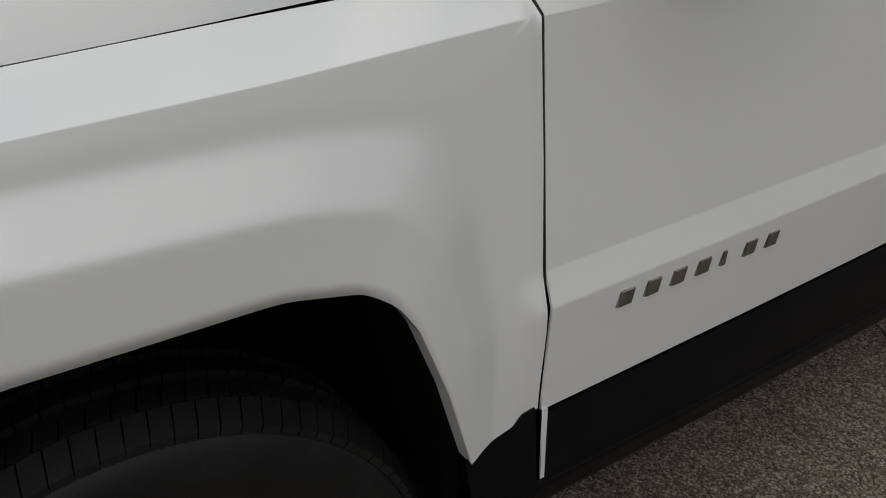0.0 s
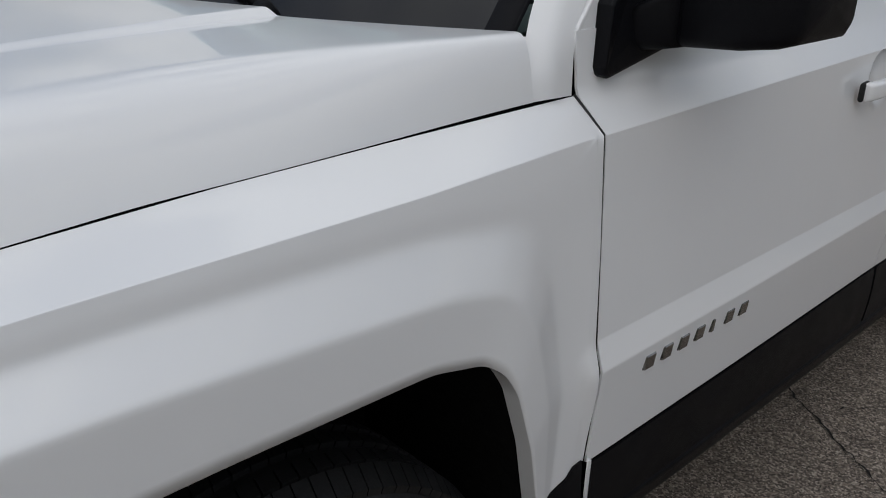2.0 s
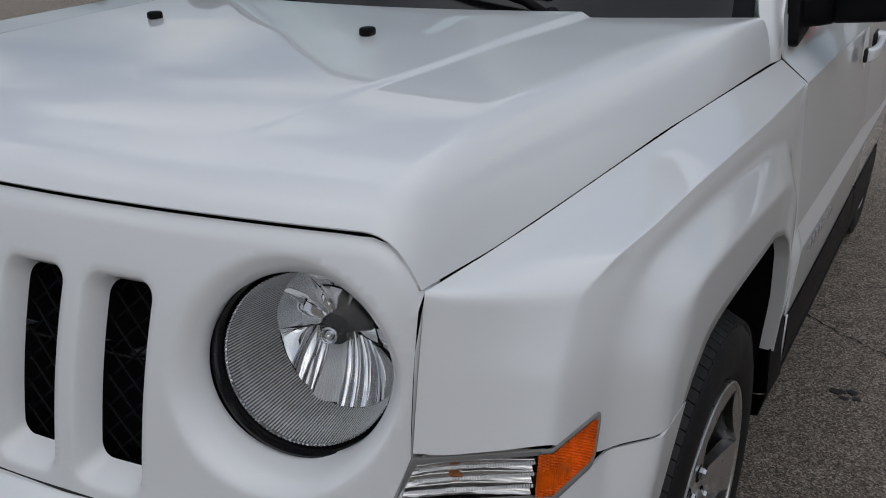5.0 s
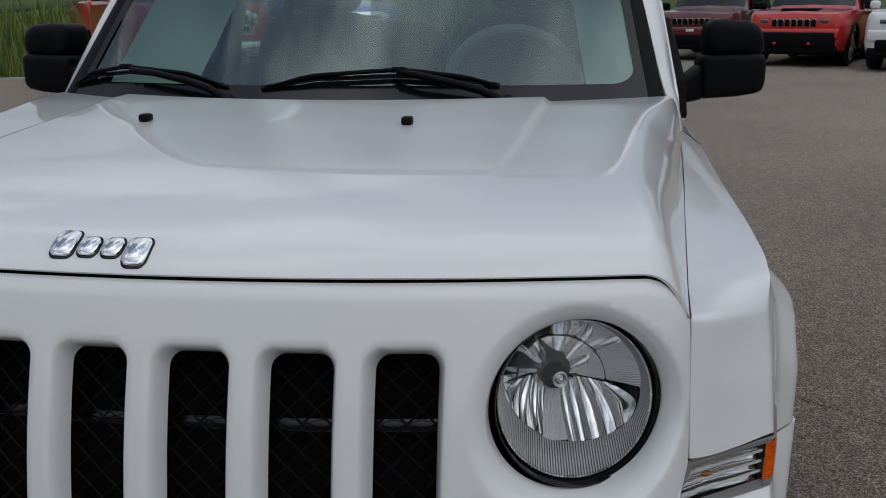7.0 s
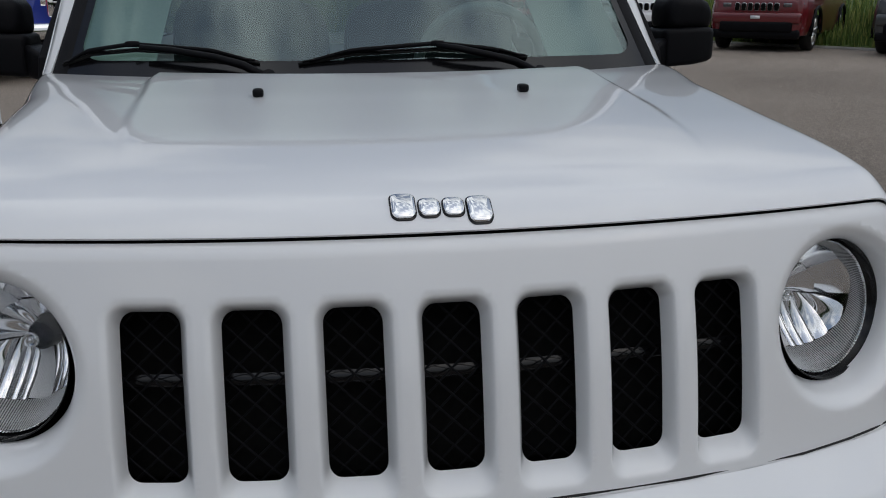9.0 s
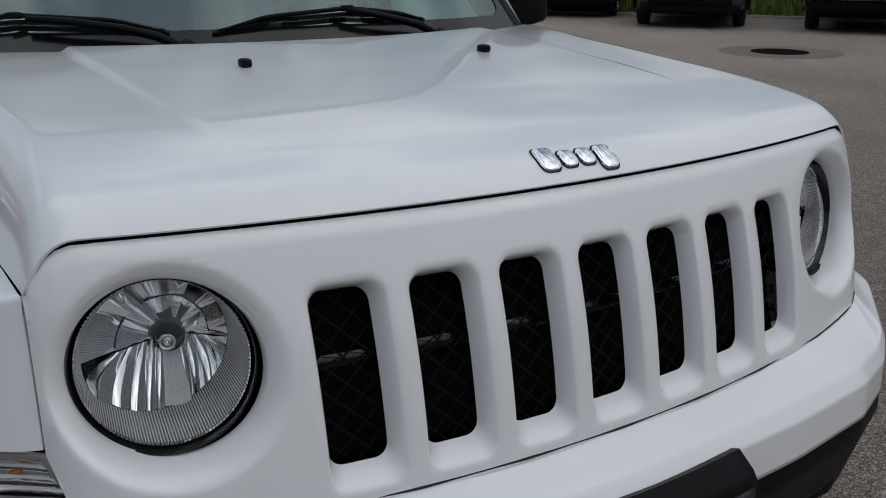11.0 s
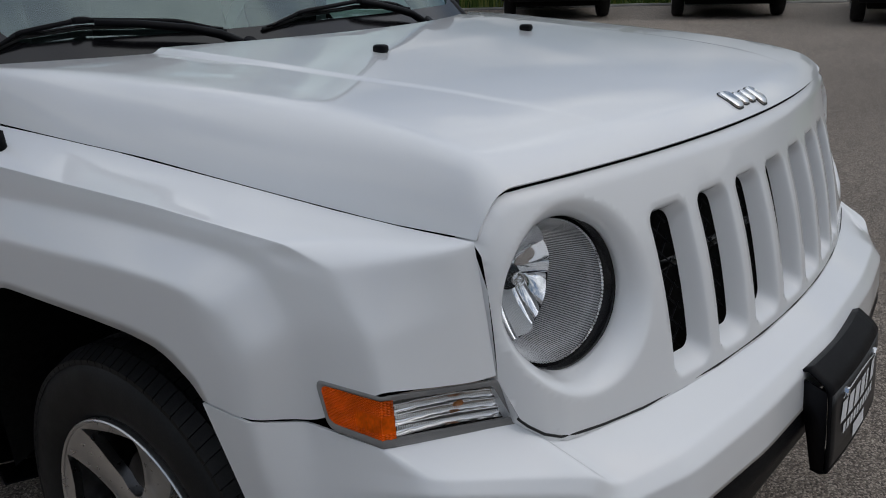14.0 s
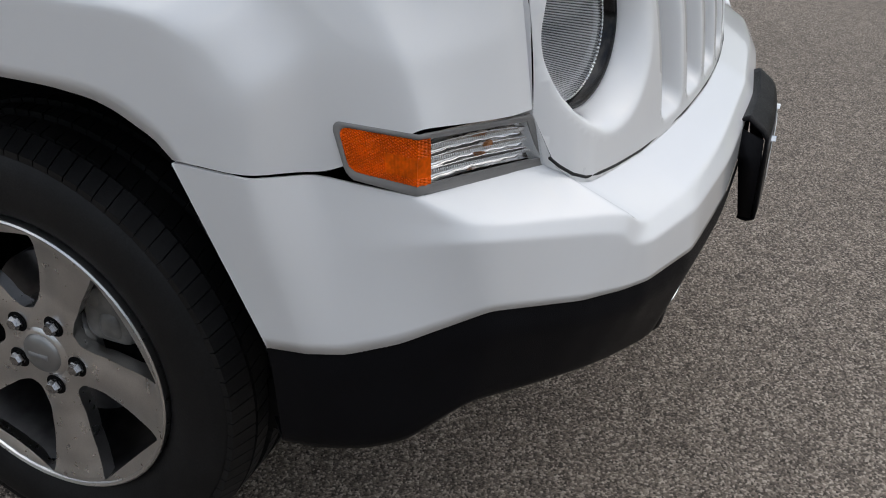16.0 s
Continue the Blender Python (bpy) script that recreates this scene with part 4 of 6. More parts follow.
# ---- headlamps ----
# wall colour set far below the ribs' for the shade in the grooves
LAMP_WALL = mat("lamp_wall_groove_shade", (0.13, 0.132, 0.135), rough=0.4, metal=0.1, stain=0.15, stain_scale=20)
RIBBED = mat("ribbed_silver_plastic", (0.82, 0.825, 0.83), rough=0.25, metal=0.15, stain=0.06, stain_scale=20)
for s in (1, -1):
    cx, cy, cz = s * (LAMP[0] - 0.001), -0.661, LAMP[1] - 0.0025
    hl = empty("headlamp", (cx, cy, cz))
    hl.parent = car
    hl.rotation_euler = (radians(-10), 0, s * radians(18))
    hl.scale = (0.934, 0.934, 0.934)
    hl["label"] = "round clear headlamp with a chrome reflector"
    ring = revolve([(-0.016, 0.1095), (-0.017, 0.1085), (-0.015, 0.1072), (0.002, 0.1062), (0.003, 0.1045), (0.012, 0.1035), (0.020, 0.1025)], 96, "y")
    part("gasket", grid_bm(ring, close_u=True), BLACK_GLOSS, hl)
    ring = revolve([(0.020, 0.1028), (0.002, 0.1026)], 96, "y")
    part("lamp_collar", grid_bm(ring, close_u=True), BLACK_GLOSS, hl)
    # bright rim with fine teeth
    rows = []
    for y, r0, tooth in ((0.006, 0.1030, 0.0), (0.001, 0.1027, 0.0002), (-0.0005, 0.1016, 0.0004), (0.003, 0.1002, 0.0)):
        rows.append([((r0 + tooth * (1 if k % 4 < 2 else -1)) * math.cos(2 * math.pi * k / 480), y, (r0 + tooth * (1 if k % 4 < 2 else -1)) * math.sin(2 * math.pi * k / 480)) for k in range(480)])
    part("rim", grid_bm(np.array(rows), close_u=True), CHROME, hl, smooth=False)
    lens = part("lens", facing(grid_bm(revolve([(0.001 - 0.030 * (1 - (r / 0.102) ** 2), max(r, 1e-4)) for r in np.linspace(0.102, 0, 16)], 72, "y"), close_u=True), (0, -1, 0)), LENS, hl)
    lens.visible_shadow = False
    # wall: narrow above, broad below; fine bright ribs, groove shade coloured into the ground
    def lean(x, z):
        return -0.36 * s * x - 0.12 * z

    def wall(a, f, h=0.0):
        ox, oz = 0.1005 * math.cos(a), 0.1005 * math.sin(a)
        ix, iz = s * 0.016 + 0.090 * math.cos(a), 0.013 + 0.090 * math.sin(a)
        far = math.hypot(ix, iz) / 0.098
        ix, iz = (ix / far, iz / far) if far > 1 else (ix, iz)
        return (ox + (ix - ox) * f - 0.6 * h * math.cos(a), 0.003 + (0.062 + lean(ix, iz)) * f - 0.8 * h, oz + (iz - oz) * f - 0.6 * h * math.sin(a))

    rows = [[wall(2 * math.pi * k / 120, f) for k in range(120)] for f in np.linspace(0, 1, 6)]
    part("lamp_wall", grid_bm(np.array(rows), close_u=True), LAMP_WALL, hl)
    bmr = bmesh.new()
    ribs = 168
    for k in range(ribs):
        a0 = 2 * math.pi * k / ribs
        a1, a2 = a0 + 0.27 * 2 * math.pi / ribs, a0 + 0.54 * 2 * math.pi / ribs
        rib = [[bmr.verts.new(wall(a, f, h)) for a, h in ((a0, 0.0003), (a1, 0.0016), (a2, 0.0003))] for f in (0.01, 0.5, 0.99)]
        for p in range(2):
            for q in range(2):
                bmr.faces.new((rib[p][q], rib[p][q + 1], rib[p + 1][q + 1], rib[p + 1][q]))
    part("wall_ribs", bmr, RIBBED, hl, smooth=False)["kind"] = "stuff"
    # reflector bowl: petals that fan out from the bulb, each a little convex, with a step half-way
    bx, bz = 0.0, 0.012

    def rim_gap(a):
        """From the bulb to the inner edge of the wall, along a direction."""
        lo, hi = 0.0, 0.2
        for _ in range(24):
            m = (lo + hi) / 2
            x, z = bx + m * math.cos(a), bz + m * math.sin(a)
            if math.hypot(x, z) < 0.0975 and math.hypot(x - s * 0.016, z - 0.013) < 0.0895:
                lo = m
            else:
                hi = m
        return lo

    def bowl(a, f, lift=0.0):
        r = 0.018 + (rim_gap(a) - 0.018) * f
        x, z = bx + r * math.cos(a), bz + r * math.sin(a)
        return (x, 0.0665 + lean(x, z) + 0.040 * (1 - f ** 1.7) - lift, z)

    def bowl_xz(x, z, lift=0.0):
        a, r = math.atan2(z - bz, x - bx), math.hypot(x - bx, z - bz)
        f = min(1.0, max(0.0, (r - 0.018) / (rim_gap(a) - 0.018)))
        return (x, 0.0665 + lean(x, z) + 0.040 * (1 - f ** 1.7) - lift, z)

    spread = random.Random(5)
    # upper half: broad panes that fan out from the bulb, in two steps
    cuts = [-6, 34, 66, 114, 146, 186]
    for k, (a0, a1) in enumerate(zip(cuts, cuts[1:])):
        for f0, f1, puff in ((0.0, 0.55, 0.0030), (0.55, 1.0, 0.0050)):
            tilt = spread.uniform(-0.003, 0.003)
            net = []
            for q in np.linspace(0, 1, 9):
                net.append([bowl(radians(a0 + (a1 - a0) * p), f0 + (f1 - f0) * q, puff * (1 - (2 * p - 1) ** 2) + tilt * (q - 0.5) + 0.002 * q) for p in np.linspace(0, 1, 13)])
            part("reflector_pane", facing(grid_bm(np.array(net)), (0, -1, 0)), REFLECTOR, hl)
    # lower half: upright flutes that curve in towards the bulb, broad ones outside
    for side_x in (1, -1):
        for e0, e1 in ((0.010, 0.021), (0.021, 0.033), (0.033, 0.050), (0.050, 0.070), (0.070, 0.0945)):
            puff, tilt = 0.20 * (e1 - e0) * spread.uniform(0.7, 1.2), spread.uniform(-0.0035, 0.0035)
            net = []
            for q in np.linspace(0, 1, 12):
                row = []
                for p in np.linspace(0, 1, 9):
                    xo = side_x * (e0 + (e1 - e0) * p)
                    lo, hi = -0.16, 0.0
                    for _ in range(18):
                        m = (lo + hi) / 2
                        if math.hypot(xo, bz + m) < 0.0972 and math.hypot(xo - s * 0.016, bz + m - 0.013) < 0.0893:
                            hi = m
                        else:
                            lo = m
                    top = bz - 0.105 * abs(xo) - max(0.0, 0.016 - 0.6 * abs(xo))
                    zb = min(top, bz + hi)
                    bend = 1 - 0.32 * q * q
                    row.append(bowl_xz(bx + xo * bend, zb + (top - zb) * q, puff * (1 - (2 * p - 1) ** 2) + tilt * (q - 0.5)))
                net.append(row)
            part("reflector_flute", facing(grid_bm(np.array(net)), (0, -1, 0)), REFLECTOR, hl)
    # upright ribbed strip below the bulb
    net = []
    for q in np.linspace(0, 1, 6):
        net.append([(x + bx, bowl(radians(270 + 1e-3), q)[1] - 0.004 + 0.0011 * (k % 2), bowl(radians(270), q)[2]) for k, x in enumerate(np.linspace(-0.010 - 0.014 * q, 0.010 + 0.014 * q, 31))])
    part("ribbed_strip", facing(grid_bm(np.array(net)), (0, -1, 0)), RIBBED, hl, smooth=False)
    part("reflector_back", grid_bm(revolve([(0.17, 1e-4), (0.165, 0.10), (0.05, 0.103)], 40, "y"), close_u=True), DARK, hl)
    cup = part("bulb_cup", grid_bm(revolve([(0.125, 0.0195), (0.092, 0.0205), (0.089, 0.0195), (0.0895, 0.0180), (0.118, 0.0165)], 40, "y"), close_u=True), BLACK_GLOSS, hl, "dark bulb socket")
    cup.location = (bx, 0, bz)
    cap = part("bulb_shield", grid_bm(revolve([(0.122, 0.0100), (0.070, 0.0100), (0.066, 0.0108), (0.063, 0.0100), (0.065, 0.0080), (0.072, 0.0070), (0.071, 1e-4)], 36, "y"), close_u=True), CHROME, hl, "bright ring round the bulb")
    cap.location = (bx, 0, bz - 0.002)
    tip = part("bulb", grid_bm(revolve([(0.070, 0.0058), (0.064, 0.0050), (0.0615, 0.0030), (0.0605, 1e-4)], 24, "y"), close_u=True), CHROME, hl)
    tip.location = (bx, 0, bz - 0.002)

# ---- corner lamps ----
TL = [(.684, -.669, .791), (.798, -.582, .7925), (.8168, -.491, .799)]
TB = [(.655, -.688, .7275), (.799, -.582, .7255), (.8183, -.510, .740)]
GREY_RIM = mat("grey_lamp_rim", (0.25, 0.245, 0.24), rough=0.4, stain=0.1, stain_scale=20)
AMBER_IN = mat("amber_bulb", (0.45, 0.17, 0.05), rough=0.25, stain=0.3, stain_scale=60, coat=0.5)
SILVER_IN = mat("lamp_inner_silver", (0.90, 0.885, 0.87), rough=0.13, metal=0.95, stain=0.12, stain_scale=60)


def lamp_at(u, v, depth=0.0):
    """u from the inner end (0) over the corner (1) to the outer end (2), v from top to bottom."""
    a = np.array([np.interp(u, [0, 1, 2], [p[k] for p in TL]) for k in range(3)])
    b = np.array([np.interp(u, [0, 1, 2], [p[k] for p in TB]) for k in range(3)])
    out = np.array([0.58 + 0.25 * u, -0.80 + 0.25 * u, 0.05])
    out = out / np.linalg.norm(out)
    return a * (1 - v) + b * v + out * depth


def amber_end(v, m):
    """Where the amber end stops, with its corners rounded; m grows from the lens to the rim."""
    v0, v1 = 0.115 - 0.085 * m, 0.885 + 0.175 * m
    e = abs(2 * (v - v0) / (v1 - v0) - 1)
    k = max(0.0, (e - 0.55) / 0.45)
    return 1.925 + 0.075 * m - 0.12 * (1 - math.sqrt(max(0.0, 1 - k * k)))


for s in (1, -1):
    cl = part("corner_lamp", grid_bm(np.array([[lamp_at(u, v, -0.022) for u in np.linspace(-0.04, 2.05, 30)] for v in np.linspace(-0.06, 1.06, 6)]), mirror=s < 0), DARK, car, "wrap-round corner lamp with amber end")
    # amber lens: rounded outer end, fine six-sided prisms and a field of upright ridges
    am = []
    for v in np.linspace(0.115, 0.885, 111):
        row = []
        for p in np.linspace(0, 1, 190):
            u = 0.90 + (amber_end(v, 0.0) - 0.90) * p
            x, z = 0.092 * u, 0.060 * v
            k = 2 * math.pi / 0.0027
            d = 0.00036 * (math.cos(k * x) + math.cos(k * (0.5 * x + 0.866 * z)) + math.cos(k * (0.5 * x - 0.866 * z)))
            if u < 1.42 and 0.42 < v < 0.76:
                d = 0.0011 * abs((x / 0.0042) % 1.0 - 0.5) if u > 1.0 else -0.0006
            row.append(lamp_at(u, v, 0.0012 + d))
        am.append(row)
    part("amber_lens", grid_bm(np.array(am), mirror=s < 0), AMBER, cl, "amber reflector lens", smooth=False)
    rim_rows = []
    for m, h in ((0.0, 0.0005), (0.5, 0.0022), (1.0, 0.0)):
        v0, v1 = 0.115 - 0.085 * m, 0.885 + 0.175 * m
        loop = [(u, v0) for u in np.linspace(0.91, amber_end(v0, m), 24)[:-1]]
        loop += [(amber_end(v, m), v) for v in np.concatenate([v0 + (v1 - v0) * 0.25 * np.linspace(0, 1, 10) ** 2, np.linspace(v0 + 0.3 * (v1 - v0), v1 - 0.3 * (v1 - v0), 6), v1 - (v1 - v0) * 0.25 * np.linspace(1, 0, 10) ** 2])]
        loop += [(u, v1) for u in np.linspace(amber_end(v1, m), 0.91, 24)[1:]]
        rim_rows.append([lamp_at(u, v, h) for u, v in loop])
    body("lamp_border", grid_bm(np.array(rim_rows), mirror=s < 0), GREY_RIM, cl, t=0.006)
    # bright reflector: four hollow bands that run along the lamp
    nv, nu = 61, 121
    rows = []
    for k in range(nv):
        v = 0.08 + 0.84 * k / (nv - 1)
        band = int(min(3, k / (nv - 1) * 4))
        c = k / (nv - 1) * 4 - band
        row = []
        for i in range(nu):
            u = 0.05 + 0.86 * i / (nu - 1)
            sag = 0.0055 * (1 - (2 * c - 1) ** 2) + 0.0004 * math.sin(u * 17 + band * 1.9) + 0.0002 * math.sin(u * 47 + band * 4.1 + c * 3)
            row.append(lamp_at(u, v, -0.008 - sag - 0.007 * math.sin(math.pi * min(1, u / 0.9))))
        rows.append(row)
    part("stepped_reflector", facing(grid_bm(np.array(rows), mirror=s < 0), (s * 0.6, -0.8, 0)), SILVER_IN, cl, "bright reflector in four hollow bands")
    # rows of small clear beads between the bands
    for v in (0.29, 0.50, 0.71):
        bmb = bmesh.new()
        for u in np.linspace(0.12 + 0.02 * (v - 0.3), 0.89, 46):
            q = [lamp_at(u + du, v + dv, -0.0035 + dh) * np.array([s, 1, 1]) for dh, m in ((0.0, 1.0), (0.0018, 0.45)) for du, dv in ((-0.0052 * m, -0.033 * m), (0.0052 * m, -0.033 * m), (0.0052 * m, 0.033 * m), (-0.0052 * m, 0.033 * m))]
            w_ = [bmb.verts.new(p) for p in q]
            bmb.faces.new(w_[4:])
            for a in range(4):
                bmb.faces.new((w_[a], w_[(a + 1) % 4], w_[4 + (a + 1) % 4], w_[4 + a]))
        bmesh.ops.recalc_face_normals(bmb, faces=bmb.faces[:])
        part("bead_row", bmb, RIBBED, cl, smooth=False)["kind"] = "stuff"
    bulb_at = lamp_at(0.40, 0.52, -0.0160) * np.array([s, 1, 1])
    part("amber_bulb", rbox(tuple(bulb_at), (0.020, 0.010, 0.009), 2.0, 16, 10), AMBER_IN, cl, "orange bulb")
    cg = part("clear_lens", facing(grid_bm(np.array([[lamp_at(u, v, 0.003) for u in np.linspace(0.03, 0.91, 30)] for v in np.linspace(0.06, 0.94, 8)]), mirror=s < 0), (s * 0.6, -0.8, 0)), LENS, cl)
    cg.visible_shadow = False
    # flat grey border of the clear part, with a raised outer bead
    for v0, v1 in ((0.05, 0.13), (0.89, 1.055)):
        body("lamp_border", grid_bm(np.array([[lamp_at(u, v, 0.0005) for u in np.linspace(0.015, 0.91, 24)] for v in np.linspace(v0, v1, 3)]), mirror=s < 0), GREY_RIM, cl, t=0.004)
    body("lamp_border", grid_bm(np.array([[lamp_at(u, v, 0.0005) for u in (0.015, 0.04, 0.07)] for v in np.linspace(0.02, 0.98, 8)]), mirror=s < 0), GREY_RIM, cl, t=0.004)
    edge = [lamp_at(u, 1.045, -0.001) for u in np.linspace(0.95, 0.02, 20)] + [lamp_at(0.02, v, -0.001) for v in np.linspace(0.9, 0.1, 8)] + [lamp_at(u, 0.055, -0.001) for u in np.linspace(0.02, 0.95, 20)]
    part("lamp_frame", tube_bm([tuple(p * np.array([s, 1, 1])) for p in edge], 0.0019, 8), GREY_RIM, cl)

# ---- plate holder ----
ph = part("plate_holder", grid_bm(np.array([
    [(x * .97, -.868 - .012 * (1 - (x / .15) ** 2), .632) for x in np.linspace(-.15, .15, 15)],
    [(x, -.890 - .008 * (1 - (x / .15) ** 2), .641) for x in np.linspace(-.152, .152, 15)],
    [(x, -.914 - .006 * (1 - (x / .15) ** 2), .623) for x in np.linspace(-.152, .152, 15)],
    [(x, -.922 - .006 * (1 - (x / .15) ** 2), .612) for x in np.linspace(-.152, .152, 15)],
    [(x, -.930 - .006 * (1 - (x / .15) ** 2), .474) for x in np.linspace(-.150, .150, 15)],
    [(x, -.920 - .006 * (1 - (x / .15) ** 2), .469) for x in np.linspace(-.148, .148, 15)],
    [(x, -.905 - .006 * (1 - (x / .15) ** 2), .471) for x in np.linspace(-.145, .145, 15)]])), BLACK_TRIM, car, "black plastic plate holder on the bumper", sharp=35)
thick(ph, 0.004)
for s in (1, -1):
    g = np.array([[(s * .1505, -.870, .630), (s * .1505, -.886, .58), (s * .148, -.906, .472)], [(s * .1515, -.920, .612), (s * .1505, -.924, .55), (s * .149, -.926, .472)]])
    thick(part("holder_side", grid_bm(g), BLACK_TRIM, ph), 0.004)


def plate_at(x, z, h=0.0):
    return (x, -.9245 - .006 * (1 - (x / .15) ** 2) - h - 0.052 * (0.612 - z), z)


pl = part("dealer_plate", grid_bm(np.array([[plate_at(x, z, 0.001) for x in np.linspace(-.145, .145, 15)] for z in np.linspace(.481, .606, 6)])), PLATE, ph, "black dealer plate with white marks", smooth=True)
thick(pl, 0.002, 1.0)


def plate_bar(x0, x1, z0, z1, m=PRINT, slant=0.0):
    g = np.array([[plate_at(x + slant * (z - z0) / 0.03, z, 0.0045) for x in np.linspace(x0, x1, 4)] for z in (z0, z1)])
    part("print_bar", grid_bm(g), m, ph, smooth=False)


for k in range(6):
    plate_bar(-.108 + k * .036, -.108 + k * .036 + (.012 if k == 4 else .027), .543, .577, slant=0.008)
for k in range(10):
    plate_bar(-.094 + k * .019, -.094 + k * .019 + .013, .519, .535, slant=0.006)
plate_bar(-.035, .035, .486, .510)
for k in range(12):
    plate_bar(-.055 + k * .0092, -.055 + k * .0092 + .006, .588 + 0.002 * math.sin(k / 11 * math.pi), .5925 + 0.002 * math.sin(k / 11 * math.pi))
arc = [plate_at(x, .583 + .012 * math.cos(x / .1 * 1.4), 0.005) for x in np.linspace(-.1, .1, 15)]
part("print_arc", tube_bm(arc, 0.0008, 4), PRINT, ph)
for s in (1, -1):
    p = plate_at(s * .089, .594, 0.002)
    part("plate_bolt", tube_bm([p, (p[0], p[1] - 0.008, p[2])], 0.007, 6), CHROME, ph, smooth=False)

# ---- fog lamps and bright strip ----
for s in (1, -1):
    fl = empty("fog_lamp", (s * 0.365, -0.826, 0.464))
    fl.parent = car
    fl.rotation_euler = (radians(-4), 0, s * 0.22)
    fl["label"] = "round clear fog lamp in a chrome ring"
    part("fog_ring", grid_bm(revolve([(0.030, 0.0575), (-0.004, 0.0565), (-0.009, 0.0545), (-0.008, 0.0515), (0.004, 0.0500)], 56, "y"), close_u=True), CHROME, fl, "chrome ring")
    fog_glass = part("fog_lens", facing(grid_bm(revolve([(-0.003, 0.0505), (-0.012, 0.036), (-0.016, 1e-4)], 40, "y"), close_u=True), (0, -1, 0)), LENS, fl)
    fog_glass.visible_shadow = False
    part("fog_bowl", grid_bm(revolve([(0.002, 0.0500), (0.022, 0.034), (0.030, 1e-4)], 32, "y"), close_u=True), REFLECTOR, fl)
    bmr = bmesh.new()
    for k in range(17):
        x = -0.046 + 0.092 * k / 16
        h = math.sqrt(0.048 ** 2 - x * x)
        tube_bm([(x, 0.003, -h), (x, -0.004, 0), (x, 0.003, h)], 0.0013, 5, bmr)
    part("fog_flutes", bmr, RIBBED, fl)["kind"] = "stuff"
    # dark pod beside the lamp, with a satin cap
    part("fog_pod", rbox((s * 0.455, -0.806, 0.462), (0.085, 0.060, 0.090), 3.5, 24, 14), BLACK_TRIM, car)
    part("fog_back", rbox((s * 0.365, -0.786, 0.466), (0.125, 0.060, 0.115), 3.0, 24, 14), DARK, car)

# ---- wheels ----
def tyre_profile():
    # (along the axle from the wheel's middle, radius)
    half = [(0.0, .340), (.030, .340), (.060, .339), (.080, .335), (.092, .329), (.101, .320), (.107, .305), (.110, .285), (.109, .265), (.104, .248), (.098, .236), (.094, .231), (.088, .226)]
    return [(-a, r) for a, r in half[:0:-1]] + half


FACES = {}


